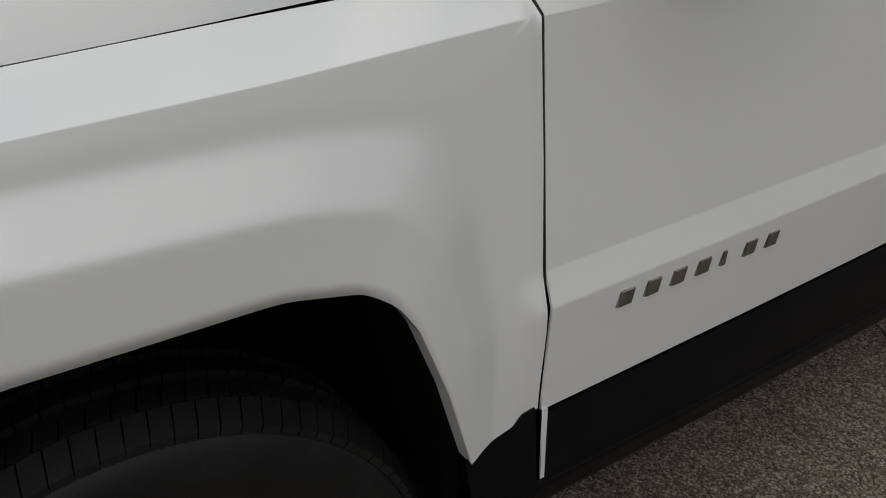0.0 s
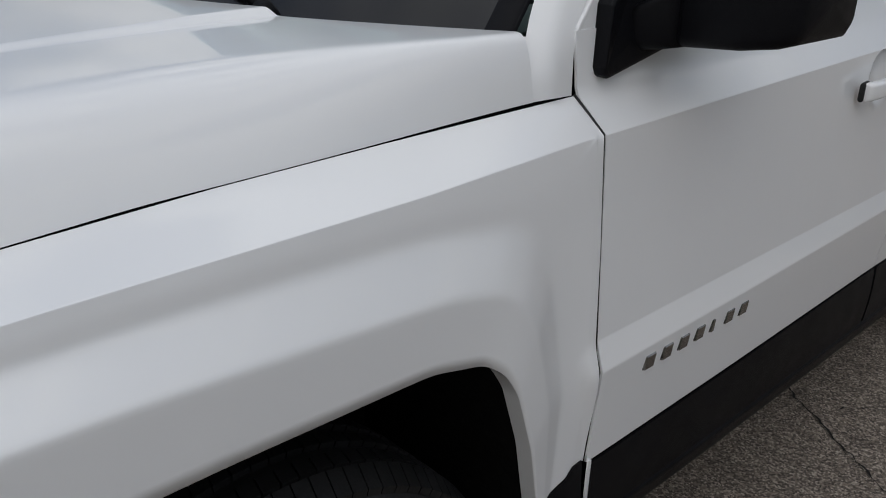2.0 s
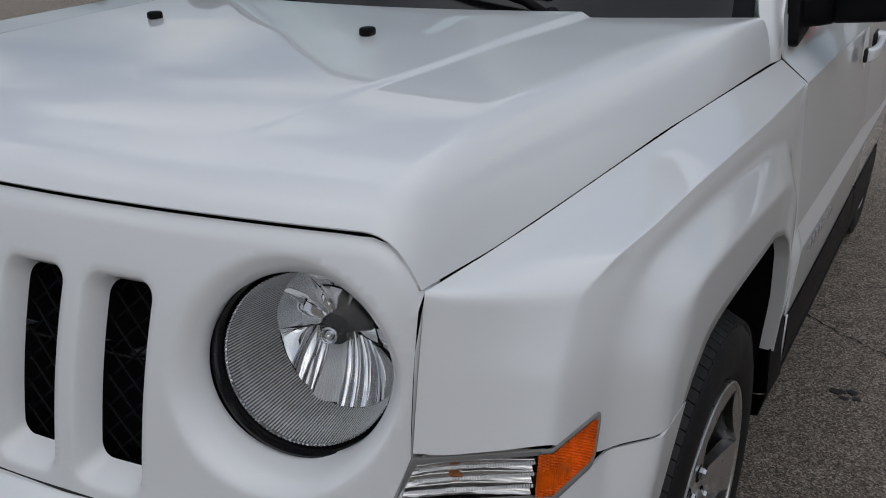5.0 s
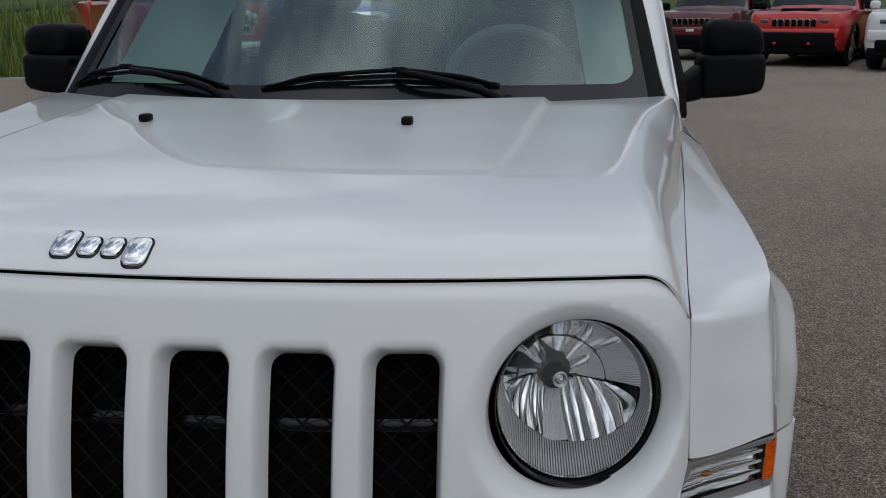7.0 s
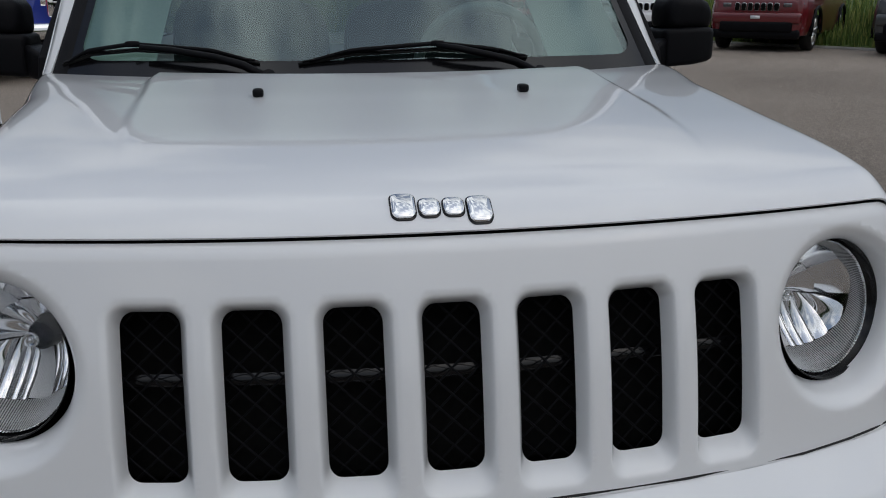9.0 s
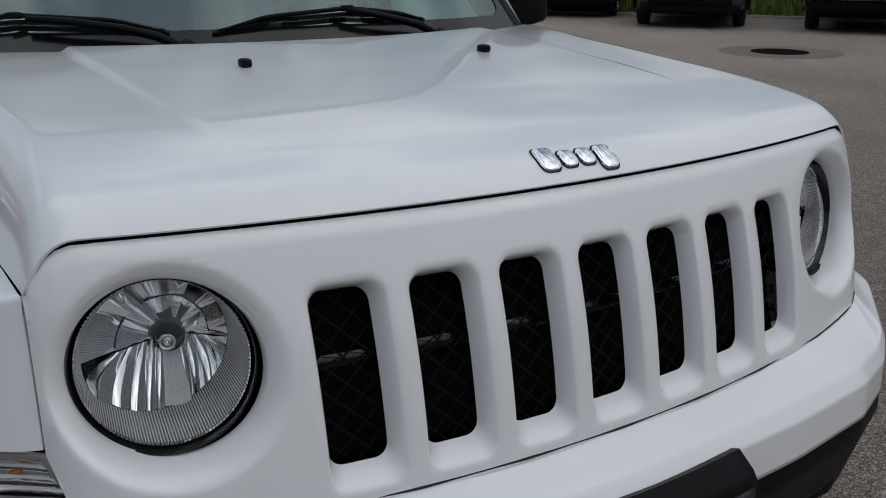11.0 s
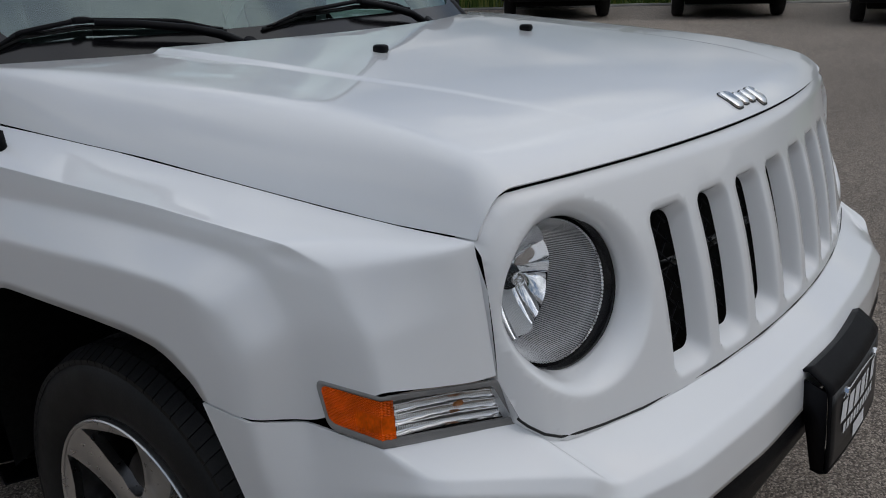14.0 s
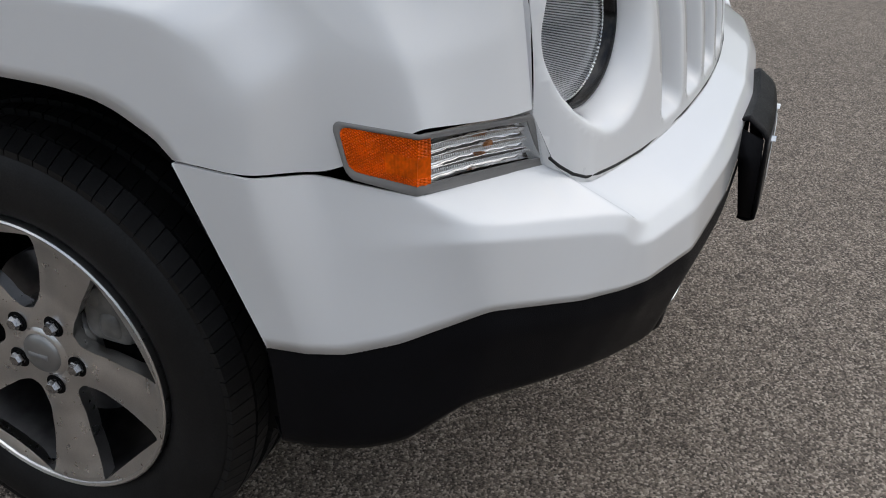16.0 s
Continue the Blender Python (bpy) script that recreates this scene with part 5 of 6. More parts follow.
def make_wheel(side):
    w = empty("wheel")
    w.parent = car
    w["label"] = "alloy wheel with a black road tyre"
    part("tyre", grid_bm(revolve([(a * side, r) for a, r in tyre_profile()], 96), close_u=True, flip=side > 0), RUBBER, w, "black rubber tyre")
    # tread: blocks round the shoulder and ribs across the middle, with gaps
    bmt = bmesh.new()
    n = 92
    for k in range(n):
        t0 = 2 * math.pi * k / n
        for a0, a1, r0, r1, sk, fill in ((.066, .099, .3475, .333, 0.25, .92), (.034, .061, .3485, .348, 0.35, .90), (-.013, .013, .3485, .3485, 0.3, .90), (-.061, -.034, .348, .3485, 0.35, .90), (-.099, -.066, .333, .3475, 0.25, .92)):
            tq = t0 + sk * (0.02 if a0 > 0 else -0.02) + (0.5 * 2 * math.pi / n if a0 == -.013 else 0)
            dt = 2 * math.pi / n * fill
            q = []
            for a, r, lag in ((a0, r0, 0.0), (a1, r1, 0.02)):
                for tt in (tq + lag, tq + lag + dt):
                    q.append((a * side, r, tt))
            top = [bmt.verts.new((a, r * math.cos(t), r * math.sin(t))) for a, r, t in q]
            low = [bmt.verts.new((a, (r - .009) * math.cos(t), (r - .009) * math.sin(t))) for a, r, t in q]
            bmt.faces.new((top[0], top[1], top[3], top[2]))
            for i, j in ((0, 1), (1, 3), (3, 2), (2, 0)):
                bmt.faces.new((top[i], top[j], low[j], low[i]))
    bmesh.ops.recalc_face_normals(bmt, faces=bmt.faces[:])
    part("tread", bmt, RUBBER, w, smooth=False)["kind"] = "stuff"
    # raised marks on the sidewall
    for k in range(7):
        a = radians(188 + k * 5.2)
        g = np.array([[(side * (.1085 if r < .29 else .1075), r * math.cos(t), r * math.sin(t)) for t in np.linspace(a, a + radians(3.6), 4)] for r in (.268, .292)])
        part("sidewall_mark", grid_bm(g), mat_mark, w, smooth=False)
    # rim: barrel, outer lip
    lipp = [(.088, .226), (.098, .229), (.104, .2285), (.106, .226), (.104, .222), (.096, .219)]
    rim = part("rim", grid_bm(revolve([(a * side, r) for a, r in lipp], 96), close_u=True), ALLOY, w, "bright machined rim lip", sharp=35)
    part("rim_barrel", grid_bm(revolve([(a * side, r) for a, r in ((.096, .219), (.06, .212), (-.02, .205), (-.08, .21))], 72), close_u=True), STEEL, w, "dull grey inner barrel")
    # cast face: a disc with five rounded openings between broad spokes
    bases = [radians(SPOKE0 + 72 * k) for k in range(5)]

    def half_width(rr_):
        return float(np.interp(rr_, [0.06, 0.095, 0.15, 0.222], [0.037, 0.032, 0.037, 0.051]))

    openings = []
    for k in range(5):
        loop = []
        for which, sgn, rs_ in ((k, 1, np.linspace(0.074, 0.2195, 22)), (k + 1, -1, np.linspace(0.2195, 0.074, 22))):
            b = bases[k] + (2 * math.pi / 5 if which > k else 0)
            for r_ in rs_:
                h_ = half_width(r_) * sgn
                q_ = math.sqrt(max(r_ * r_ - h_ * h_, 1e-6))
                loop.append((q_ * math.cos(b) - h_ * math.sin(b), q_ * math.sin(b) + h_ * math.cos(b)))
        loop = dense(loop, 0.004)
        arr = np.array(loop)
        for _ in range(3):
            arr = 0.5 * arr + 0.25 * np.roll(arr, 1, 0) + 0.25 * np.roll(arr, -1, 0)
        openings.append([tuple(p) for p in arr])

    def face_at(u, v):
        r_ = math.hypot(u, v)
        a_ = math.atan2(v, u)
        d_ = min(((a_ - b + math.pi) % (2 * math.pi) - math.pi for b in bases), key=abs)
        lat = abs(r_ * math.sin(d_) - 0.2 * half_width(r_)) / half_width(r_)
        ridge = 0.0055 * max(0.0, 1 - lat * lat) * float(np.interp(r_, [0.06, 0.09, 0.17, 0.21], [0, 1, 1, 0.2]))
        x_ = float(np.interp(r_, [0, 0.05, 0.075, 0.11, 0.17, 0.20, 0.218, 0.2245], [0.079, 0.0785, 0.077, 0.076, 0.086, 0.094, 0.1015, 0.101]))
        return (side * (x_ + ridge), u, v)

    ring_out = [(0.2245 * math.cos(2 * math.pi * k / 96), 0.2245 * math.sin(2 * math.pi * k / 96)) for k in range(96)]
    if side not in FACES:
        bmf = flat_panel(ring_out, openings, face_at, step=0.008)
        bmesh.ops.recalc_face_normals(bmf, faces=bmf.faces[:])
        bmf.normal_update()
        if sum(f.normal.x * f.calc_area() for f in bmf.faces) * side < 0:
            bmesh.ops.reverse_faces(bmf, faces=bmf.faces[:])
        for e in bmf.edges:
            e.smooth = not e.is_boundary
        face = part("wheel_face", bmf, ALLOY, w, "machined alloy face with five broad spokes")
        FACES[side] = face.data
    else:
        face = new("wheel_face", FACES[side])
        face.parent = w
        face["label"] = "machined alloy face with five broad spokes"
    thick(face, 0.022)
    for k in range(5):
        na = bases[k] - radians(3) * side
        c = (0.0585 * math.cos(na), 0.0585 * math.sin(na))
        nb = tube_bm([(side * .068, *c), (side * .086, *c), (side * .0885, *c), (side * .091, *c)], 0.0118, 6, taper=0.72)
        part("wheel_nut", nb, STEEL_NUT, w, smooth=False)
        # flat dark ring paints the shade of the recess round the nut
        pk = grid_bm(revolve([(.0788 * side, .0172), (.0798 * side, .0160), (.0795 * side, .0105)], 20) + np.array([0, *c]), close_u=True)
        part("nut_pocket_shade", pk, DARK, w)
    hubp = [(.04, .078), (.058, .072), (.0765, .044), (.0815, .038), (.083, .034), (.084, 1e-4)]
    part("hub", grid_bm(revolve([(a * side, r) for a, r in hubp], 48), close_u=True), ALLOY, w, sharp=35)
    cap = part("hub_cap", grid_bm(revolve([(.0920 * side, 1e-4), (.0912 * side, .018), (.0885 * side, .029), (.0850 * side, .0325), (.078 * side, .0335)], 40), close_u=True), CAP_GREY, w, "satin grey centre cap")
    part("cap_mark", box_bm(*sorted((side * .090, side * .0926)), -.017, .017, -.0045, .0045), GREY_RIM, w)
    disc = [(-.005, 1e-4), (-.005, .14), (-.025, .14), (-.025, 1e-4)]
    part("brake_disc", grid_bm(revolve([(a * side + side * .03, r) for a, r in disc], 48), close_u=True), STEEL, w, sharp=35)
    part("brake_caliper", rbox((side * .022, -.104, .080), (.075, .085, .105), 5), CAST, w, "pale cast brake caliper")
    part("caliper_bridge", rbox((side * .050, -.112, .064), (.030, .040, .045), 3), CAST, w)
    part("caliper_bridge", rbox((side * .048, -.085, .105), (.028, .036, .040), 3), CAST, w)
    return w


CAST = mat("cast_grey_metal", (0.17, 0.165, 0.155), rough=0.5, metal=0.3, stain=0.3, stain_scale=40, bump=0.2)
mat_mark = mat("grey_sidewall_mark", (0.10, 0.10, 0.10), rough=0.6, stain=0.3, stain_scale=60)
STEEL_NUT = mat("wheel_nut_steel", (0.45, 0.45, 0.46), rough=0.22, metal=1.0, stain=0.2, stain_scale=60)
CAP_GREY = mat("satin_grey_cap", (0.34, 0.34, 0.335), rough=0.4, metal=0.8, stain=0.1, stain_scale=40)
SPOKE0 = 115
for side, x, y, z in ((-1, -.714, 0, .345), (1, .742, 0.004, .345), (-1, -.714, 2.635, .386), (1, .714, 2.635, .386)):
    w = make_wheel(side)
    w.location = (x, y, z)
    if side > 0:
        w.rotation_euler = (radians(20), 0, 0)

# the ground falls a little from nose to tail
car.rotation_euler = (radians(-0.9), 0, 0)

# ---- ground ----
def asphalt():
    m = bpy.data.materials.new("worn_asphalt")
    m.use_nodes = True
    nd, ln = m.node_tree.nodes, m.node_tree.links
    b = nd["Principled BSDF"]
    b.inputs["Roughness"].default_value = 0.88
    b.inputs["Specular IOR Level"].default_value = 0.35
    co = nd.new("ShaderNodeTexCoord")

    def noise_tex(scale, detail=4.0):
        t = nd.new("ShaderNodeTexNoise")
        t.inputs["Scale"].default_value = scale
        t.inputs["Detail"].default_value = detail
        ln.new(co.outputs["Object"], t.inputs["Vector"])
        return t.outputs["Fac"]

    vo = nd.new("ShaderNodeTexVoronoi")
    vo.inputs["Scale"].default_value = 230.0
    ln.new(co.outputs["Object"], vo.inputs["Vector"])
    sep = nd.new("ShaderNodeSeparateColor")
    ln.new(vo.outputs["Color"], sep.inputs["Color"])
    stone = nd.new("ShaderNodeValToRGB")
    for pos, col in ((0.0, (0.060, 0.050, 0.040, 1)), (0.35, (0.158, 0.131, 0.107, 1)), (0.7, (0.275, 0.230, 0.188, 1)), (1.0, (0.55, 0.475, 0.40, 1))):
        e = stone.color_ramp.elements[0] if pos == 0 else (stone.color_ramp.elements[-1] if pos == 1 else stone.color_ramp.elements.new(pos))
        e.position, e.color = pos, col
    ln.new(sep.outputs["Red"], stone.inputs["Fac"])
    dark = nd.new("ShaderNodeMapRange")
    dark.inputs["From Min"].default_value, dark.inputs["From Max"].default_value = 0.25, 0.75
    dark.inputs["To Min"].default_value, dark.inputs["To Max"].default_value = 0.66, 1.02
    ln.new(noise_tex(0.35, 6), dark.inputs["Value"])
    mid = nd.new("ShaderNodeMapRange")
    mid.inputs["From Min"].default_value, mid.inputs["From Max"].default_value = 0.3, 0.7
    mid.inputs["To Min"].default_value, mid.inputs["To Max"].default_value = 0.85, 1.15
    ln.new(noise_tex(14, 4), mid.inputs["Value"])
    m1 = nd.new("ShaderNodeMix")
    m1.data_type, m1.blend_type = "RGBA", "MULTIPLY"
    m1.inputs["Factor"].default_value = 1
    ln.new(stone.outputs["Color"], m1.inputs["A"])
    ln.new(dark.outputs["Result"], m1.inputs["B"])
    m2 = nd.new("ShaderNodeMix")
    m2.data_type, m2.blend_type = "RGBA", "MULTIPLY"
    m2.inputs["Factor"].default_value = 1
    ln.new(m1.outputs["Result"], m2.inputs["A"])
    ln.new(mid.outputs["Result"], m2.inputs["B"])
    # colour lifted beyond the parked car to brighten far ground, with an uneven border
    pos = nd.new("ShaderNodeSeparateXYZ")
    ln.new(co.outputs["Object"], pos.inputs["Vector"])
    bend = nd.new("ShaderNodeMath")
    bend.operation = "MULTIPLY_ADD"
    bend.inputs[1].default_value = 5.0
    ln.new(noise_tex(0.25, 3), bend.inputs[0])
    ln.new(pos.outputs["Y"], bend.inputs[2])
    far_lift = nd.new("ShaderNodeMapRange")
    far_lift.inputs["From Min"].default_value, far_lift.inputs["From Max"].default_value = 3.0, 9.0
    far_lift.inputs["To Min"].default_value, far_lift.inputs["To Max"].default_value = 0.94, 1.38
    ln.new(bend.outputs["Value"], far_lift.inputs["Value"])
    m3 = nd.new("ShaderNodeMix")
    m3.data_type, m3.blend_type = "RGBA", "MULTIPLY"
    m3.inputs["Factor"].default_value = 1
    ln.new(m2.outputs["Result"], m3.inputs["A"])
    ln.new(far_lift.outputs["Result"], m3.inputs["B"])
    ln.new(m3.outputs["Result"], b.inputs["Base Color"])
    bp = nd.new("ShaderNodeBump")
    bp.inputs["Strength"].default_value = 0.7
    bp.inputs["Distance"].default_value = 0.004
    ln.new(vo.outputs["Distance"], bp.inputs["Height"])
    bp.invert = True
    ln.new(bp.outputs["Normal"], b.inputs["Normal"])
    return m


ASPHALT = asphalt()
gm = bmesh.new()
bmesh.ops.create_grid(gm, x_segments=8, y_segments=8, size=600)
ground = tagged(part("ground", gm, ASPHALT), "worn grey-brown asphalt car park with fine stone", "ground", kind="structure")
CRACK = mat("crack_in_asphalt", (0.012, 0.011, 0.010), rough=1.0, grain=0.4, grain_scale=120)
OIL = mat("oil_stain", (0.018, 0.016, 0.014), rough=0.6, grain=0.4, grain_scale=150)
rnd = random.Random(3)


def ribbon(points, width, z=0.004):
    bm = bmesh.new()
    prev = None
    pts = []
    for (x0, y0), (x1, y1) in zip(points, points[1:]):
        n = max(2, int(math.hypot(x1 - x0, y1 - y0) / 0.02))
        pts += [(x0 + (x1 - x0) * k / n, y0 + (y1 - y0) * k / n) for k in range(n)]
    for i, (x, y) in enumerate(pts):
        w = width * rnd.uniform(0.2, 1.0)
        dx, dy = rnd.uniform(-0.006, 0.006), rnd.uniform(-0.006, 0.006)
        a, b = bm.verts.new((x + dx + w, y + dy + w * 0.6, z)), bm.verts.new((x + dx - w, y + dy - w * 0.6, z))
        if prev:
            bm.faces.new((prev[0], a, b, prev[1]))
        prev = (a, b)
    return bm


for cr in ([(.50, 1.90), (.63, 1.783), (.744, 1.698), (.868, 1.61), (.978, 1.532), (1.2, 1.40)], [(1.2, 1.40), (1.6, 1.1), (2.3, 0.9)], [(.744, 1.698), (.9, 1.9), (1.3, 2.3), (1.5, 3.2)]):
    part("crack", ribbon(cr, 0.003), CRACK, ground)
for cx, cy, r in ((.945, 1.185, .022), (.985, 1.20, .018), (.968, 1.155, .014), (1.0, 1.165, .012)):
    bm = bmesh.new()
    vs_ = [bm.verts.new((cx + r * rnd.uniform(0.7, 1.2) * math.cos(a), cy + r * 0.8 * rnd.uniform(0.7, 1.2) * math.sin(a), 0.004)) for a in np.linspace(0, 2 * math.pi, 18, endpoint=False)]
    bm.faces.new(vs_)
    part("oil_drop", bm, OIL, ground)
# drain cover with worn patch
DRAIN = mat("rusty_iron", (0.008, 0.007, 0.006), rough=1.0, spec=0.02, grain=0.4, grain_scale=60)
drain = tagged(empty("drain_cover", (9.9, 6.65, 0.0)), "dark round iron drain cover set in asphalt", "drain cover")
part("drain_frame", grid_bm(revolve([(0.004, 0.40), (0.012, 0.39), (0.012, 0.34), (0.004, 0.33)], 32, "z"), close_u=True), DRAIN, drain)
part("drain_grate", grid_bm(revolve([(0.008, 0.33), (0.008, 0.001)], 32, "z"), close_u=True), DRAIN, drain)
part("drain_patch", grid_bm(revolve([(0.003, 0.85), (0.0035, 0.41)], 40, "z"), close_u=True), mat("damp_asphalt", (0.16, 0.137, 0.114), rough=0.95, grain=0.3, grain_scale=150), drain)

# ---- verge and woods beyond the row of cars ----
GRASS = mat("grass", (0.070, 0.105, 0.018), rough=0.9, grain=0.4, grain_scale=12, stain=0.3, stain_scale=0.7, bump=0.5)
LEAF = mat("foliage", (0.035, 0.058, 0.016), rough=0.8, grain=0.4, grain_scale=2.0, stain=0.4, stain_scale=0.3)
KERB = mat("concrete", (0.33, 0.32, 0.30), rough=0.9, grain=0.15, grain_scale=60, stain=0.2, stain_scale=2)
EDGE = [(-70, 5), (-30, 9), (-15, 11.5), (-10.4, 14.2), (-7, 17.5), (-2, 23.5), (3, 26), (7.5, 22.6), (11, 17.6), (13.4, 13.8), (15.6, 11.3), (18.2, 8.2), (21, 3.5), (23, -3), (28, -20), (40, -60)]


def offset_edge(d):
    out = []
    for i, (x, y) in enumerate(EDGE):
        x0, y0 = EDGE[max(0, i - 1)]
        x1, y1 = EDGE[min(len(EDGE) - 1, i + 1)]
        n = Vector((-(y1 - y0), x1 - x0)).normalized()
        out.append((x + n.x * d, y + n.y * d))
    return out


rows = [[(x, y, z) for x, y in offset_edge(d)] for d, z in ((0.0, 0.0), (0.0, 0.05), (0.12, 0.055))]
tagged(part("kerb", grid_bm(np.array(rows)), KERB), "pale concrete kerb along the grass", "kerb", kind="structure")
rows = [[(x, y, z) for x, y in offset_edge(d)] for d, z in ((0.12, 0.05), (3, 0.25), (10, 0.9), (40, 2.0), (150, 4.0))]
tagged(part("verge", grid_bm(np.array(rows)), GRASS), "rough green grass verge", "grass", kind="structure")
WEED = mat("weeds", (0.07, 0.11, 0.02), rough=0.8, grain=0.2, grain_scale=9)
wd_n, wd_l = WEED.node_tree.nodes, WEED.node_tree.links
wd_g = wd_n.new("ShaderNodeNewGeometry")
wd_r = wd_n.new("ShaderNodeValToRGB")
wd_r.color_ramp.elements[0].color, wd_r.color_ramp.elements[1].color = (0.06, 0.10, 0.02, 1), (0.32, 0.33, 0.09, 1)
wd_e = wd_r.color_ramp.elements.new(0.55)
wd_e.color = (0.11, 0.18, 0.035, 1)
wd_l.new(wd_g.outputs["Random Per Island"], wd_r.inputs["Fac"])
wd_l.new(wd_r.outputs["Color"], wd_n["Principled BSDF"].inputs["Base Color"])
seg = [(k, math.dist(EDGE[k], EDGE[k + 1])) for k in range(len(EDGE) - 1) if -20 < EDGE[k][0] < 21.5]
vv, ff = [], []
near, far = offset_edge(0.2), offset_edge(9.0)
for k, length in seg:
    left = EDGE[k][0] < 2
    for i in range(int(length * 520)):
        f, d = rnd.random(), rnd.random() ** 1.7
        a = [near[k][m] + (near[k + 1][m] - near[k][m]) * f for m in (0, 1)]
        b = [far[k][m] + (far[k + 1][m] - far[k][m]) * f for m in (0, 1)]
        x, y = a[0] + (b[0] - a[0]) * d, a[1] + (b[1] - a[1]) * d
        z = 0.10 + 0.7 * d
        h = rnd.uniform(0.10, 0.3) + min(1.0, d * 5) * rnd.uniform(0.1, 0.85 if left else 0.4)
        w, t = rnd.uniform(0.010, 0.034), rnd.uniform(0, 6.3)
        c, s_ = math.cos(t), math.sin(t)
        lx, ly = rnd.uniform(-.25, .25) * h, rnd.uniform(-.25, .25) * h
        n0 = len(vv)
        vv += [(x - w * c, y - w * s_, z - 0.08), (x + w * c, y + w * s_, z - 0.08), (x + w * c * 0.8 + lx * 0.5, y + w * s_ * 0.8 + ly * 0.5, z + h * 0.6), (x + lx, y + ly, z + h)]
        ff.append((n0, n0 + 1, n0 + 2, n0 + 3))
me = bpy.data.meshes.new("tall_grass")
me.from_pydata(vv, [], ff)
me.materials.append(WEED)
tagged(new("tall_grass", me), "rough uncut grass and weeds on the verge", "grass", kind="stuff")
# far woods: trunks and clumps of leaves, ringed all round to darken the unseen horizon
vv, ff = [], []
for i in range(240):
    a = 2 * math.pi * i / 240 + rnd.uniform(-0.02, 0.02)
    R = rnd.uniform(58, 84)
    cx, cy = R * math.cos(a), R * math.sin(a)
    H = rnd.uniform(4.5, 7.5)
    for j in range(90):
        u, v = rnd.uniform(0, 2 * math.pi), rnd.random()
        rad = (2.6 + 1.6 * math.sin(math.pi * v)) * math.sqrt(rnd.random())
        x, y, z = cx + rad * math.cos(u), cy + rad * math.sin(u), 0.3 + v * H
        q = rnd.uniform(0.5, 1.3)
        p0 = Vector((x, y, z))
        e1 = Vector((rnd.gauss(0, 1), rnd.gauss(0, 1), rnd.gauss(0, 1))).normalized() * q
        e2 = Vector((rnd.gauss(0, 1), rnd.gauss(0, 1), rnd.gauss(0, 1))).normalized() * q
        n0 = len(vv)
        vv += [tuple(p0 + e1), tuple(p0 + e2), tuple(p0 - e1), tuple(p0 - e2 * 0.7)]
        ff.append((n0, n0 + 1, n0 + 2, n0 + 3))
me = bpy.data.meshes.new("woods_ring")
me.from_pydata(vv, [], ff)
me.materials.append(LEAF)
tagged(new("woods_ring", me), "dark green woods round the car park, mostly unseen and added to darken the horizon", "trees", kind="stuff")


# ---- parked cars in the row ----
def paint(name, col):
    return mat(name, col, rough=0.3, coat=1.0, stain=0.05, stain_scale=3)


PAINTS = {"white": WHITE, "maroon": paint("maroon_paint", (0.13, 0.008, 0.012)), "red": paint("red_paint", (0.55, 0.02, 0.015)),
          "grey": paint("dark_grey_paint", (0.035, 0.04, 0.042)), "black": paint("black_paint", (0.01, 0.01, 0.011)),
          "silver": paint("silver_paint", (0.35, 0.36, 0.37)), "blue": paint("blue_paint", (0.01, 0.03, 0.28))}
SMOKED = mat("smoked_lamp_lens", (0.12, 0.12, 0.125), rough=0.1, metal=0.4, coat=1.0, stain=0.4, stain_scale=9)
FAR_GLASS = mat("dark_car_glass", (0.012, 0.016, 0.018), rough=0.05, stain=0.1, stain_scale=3)


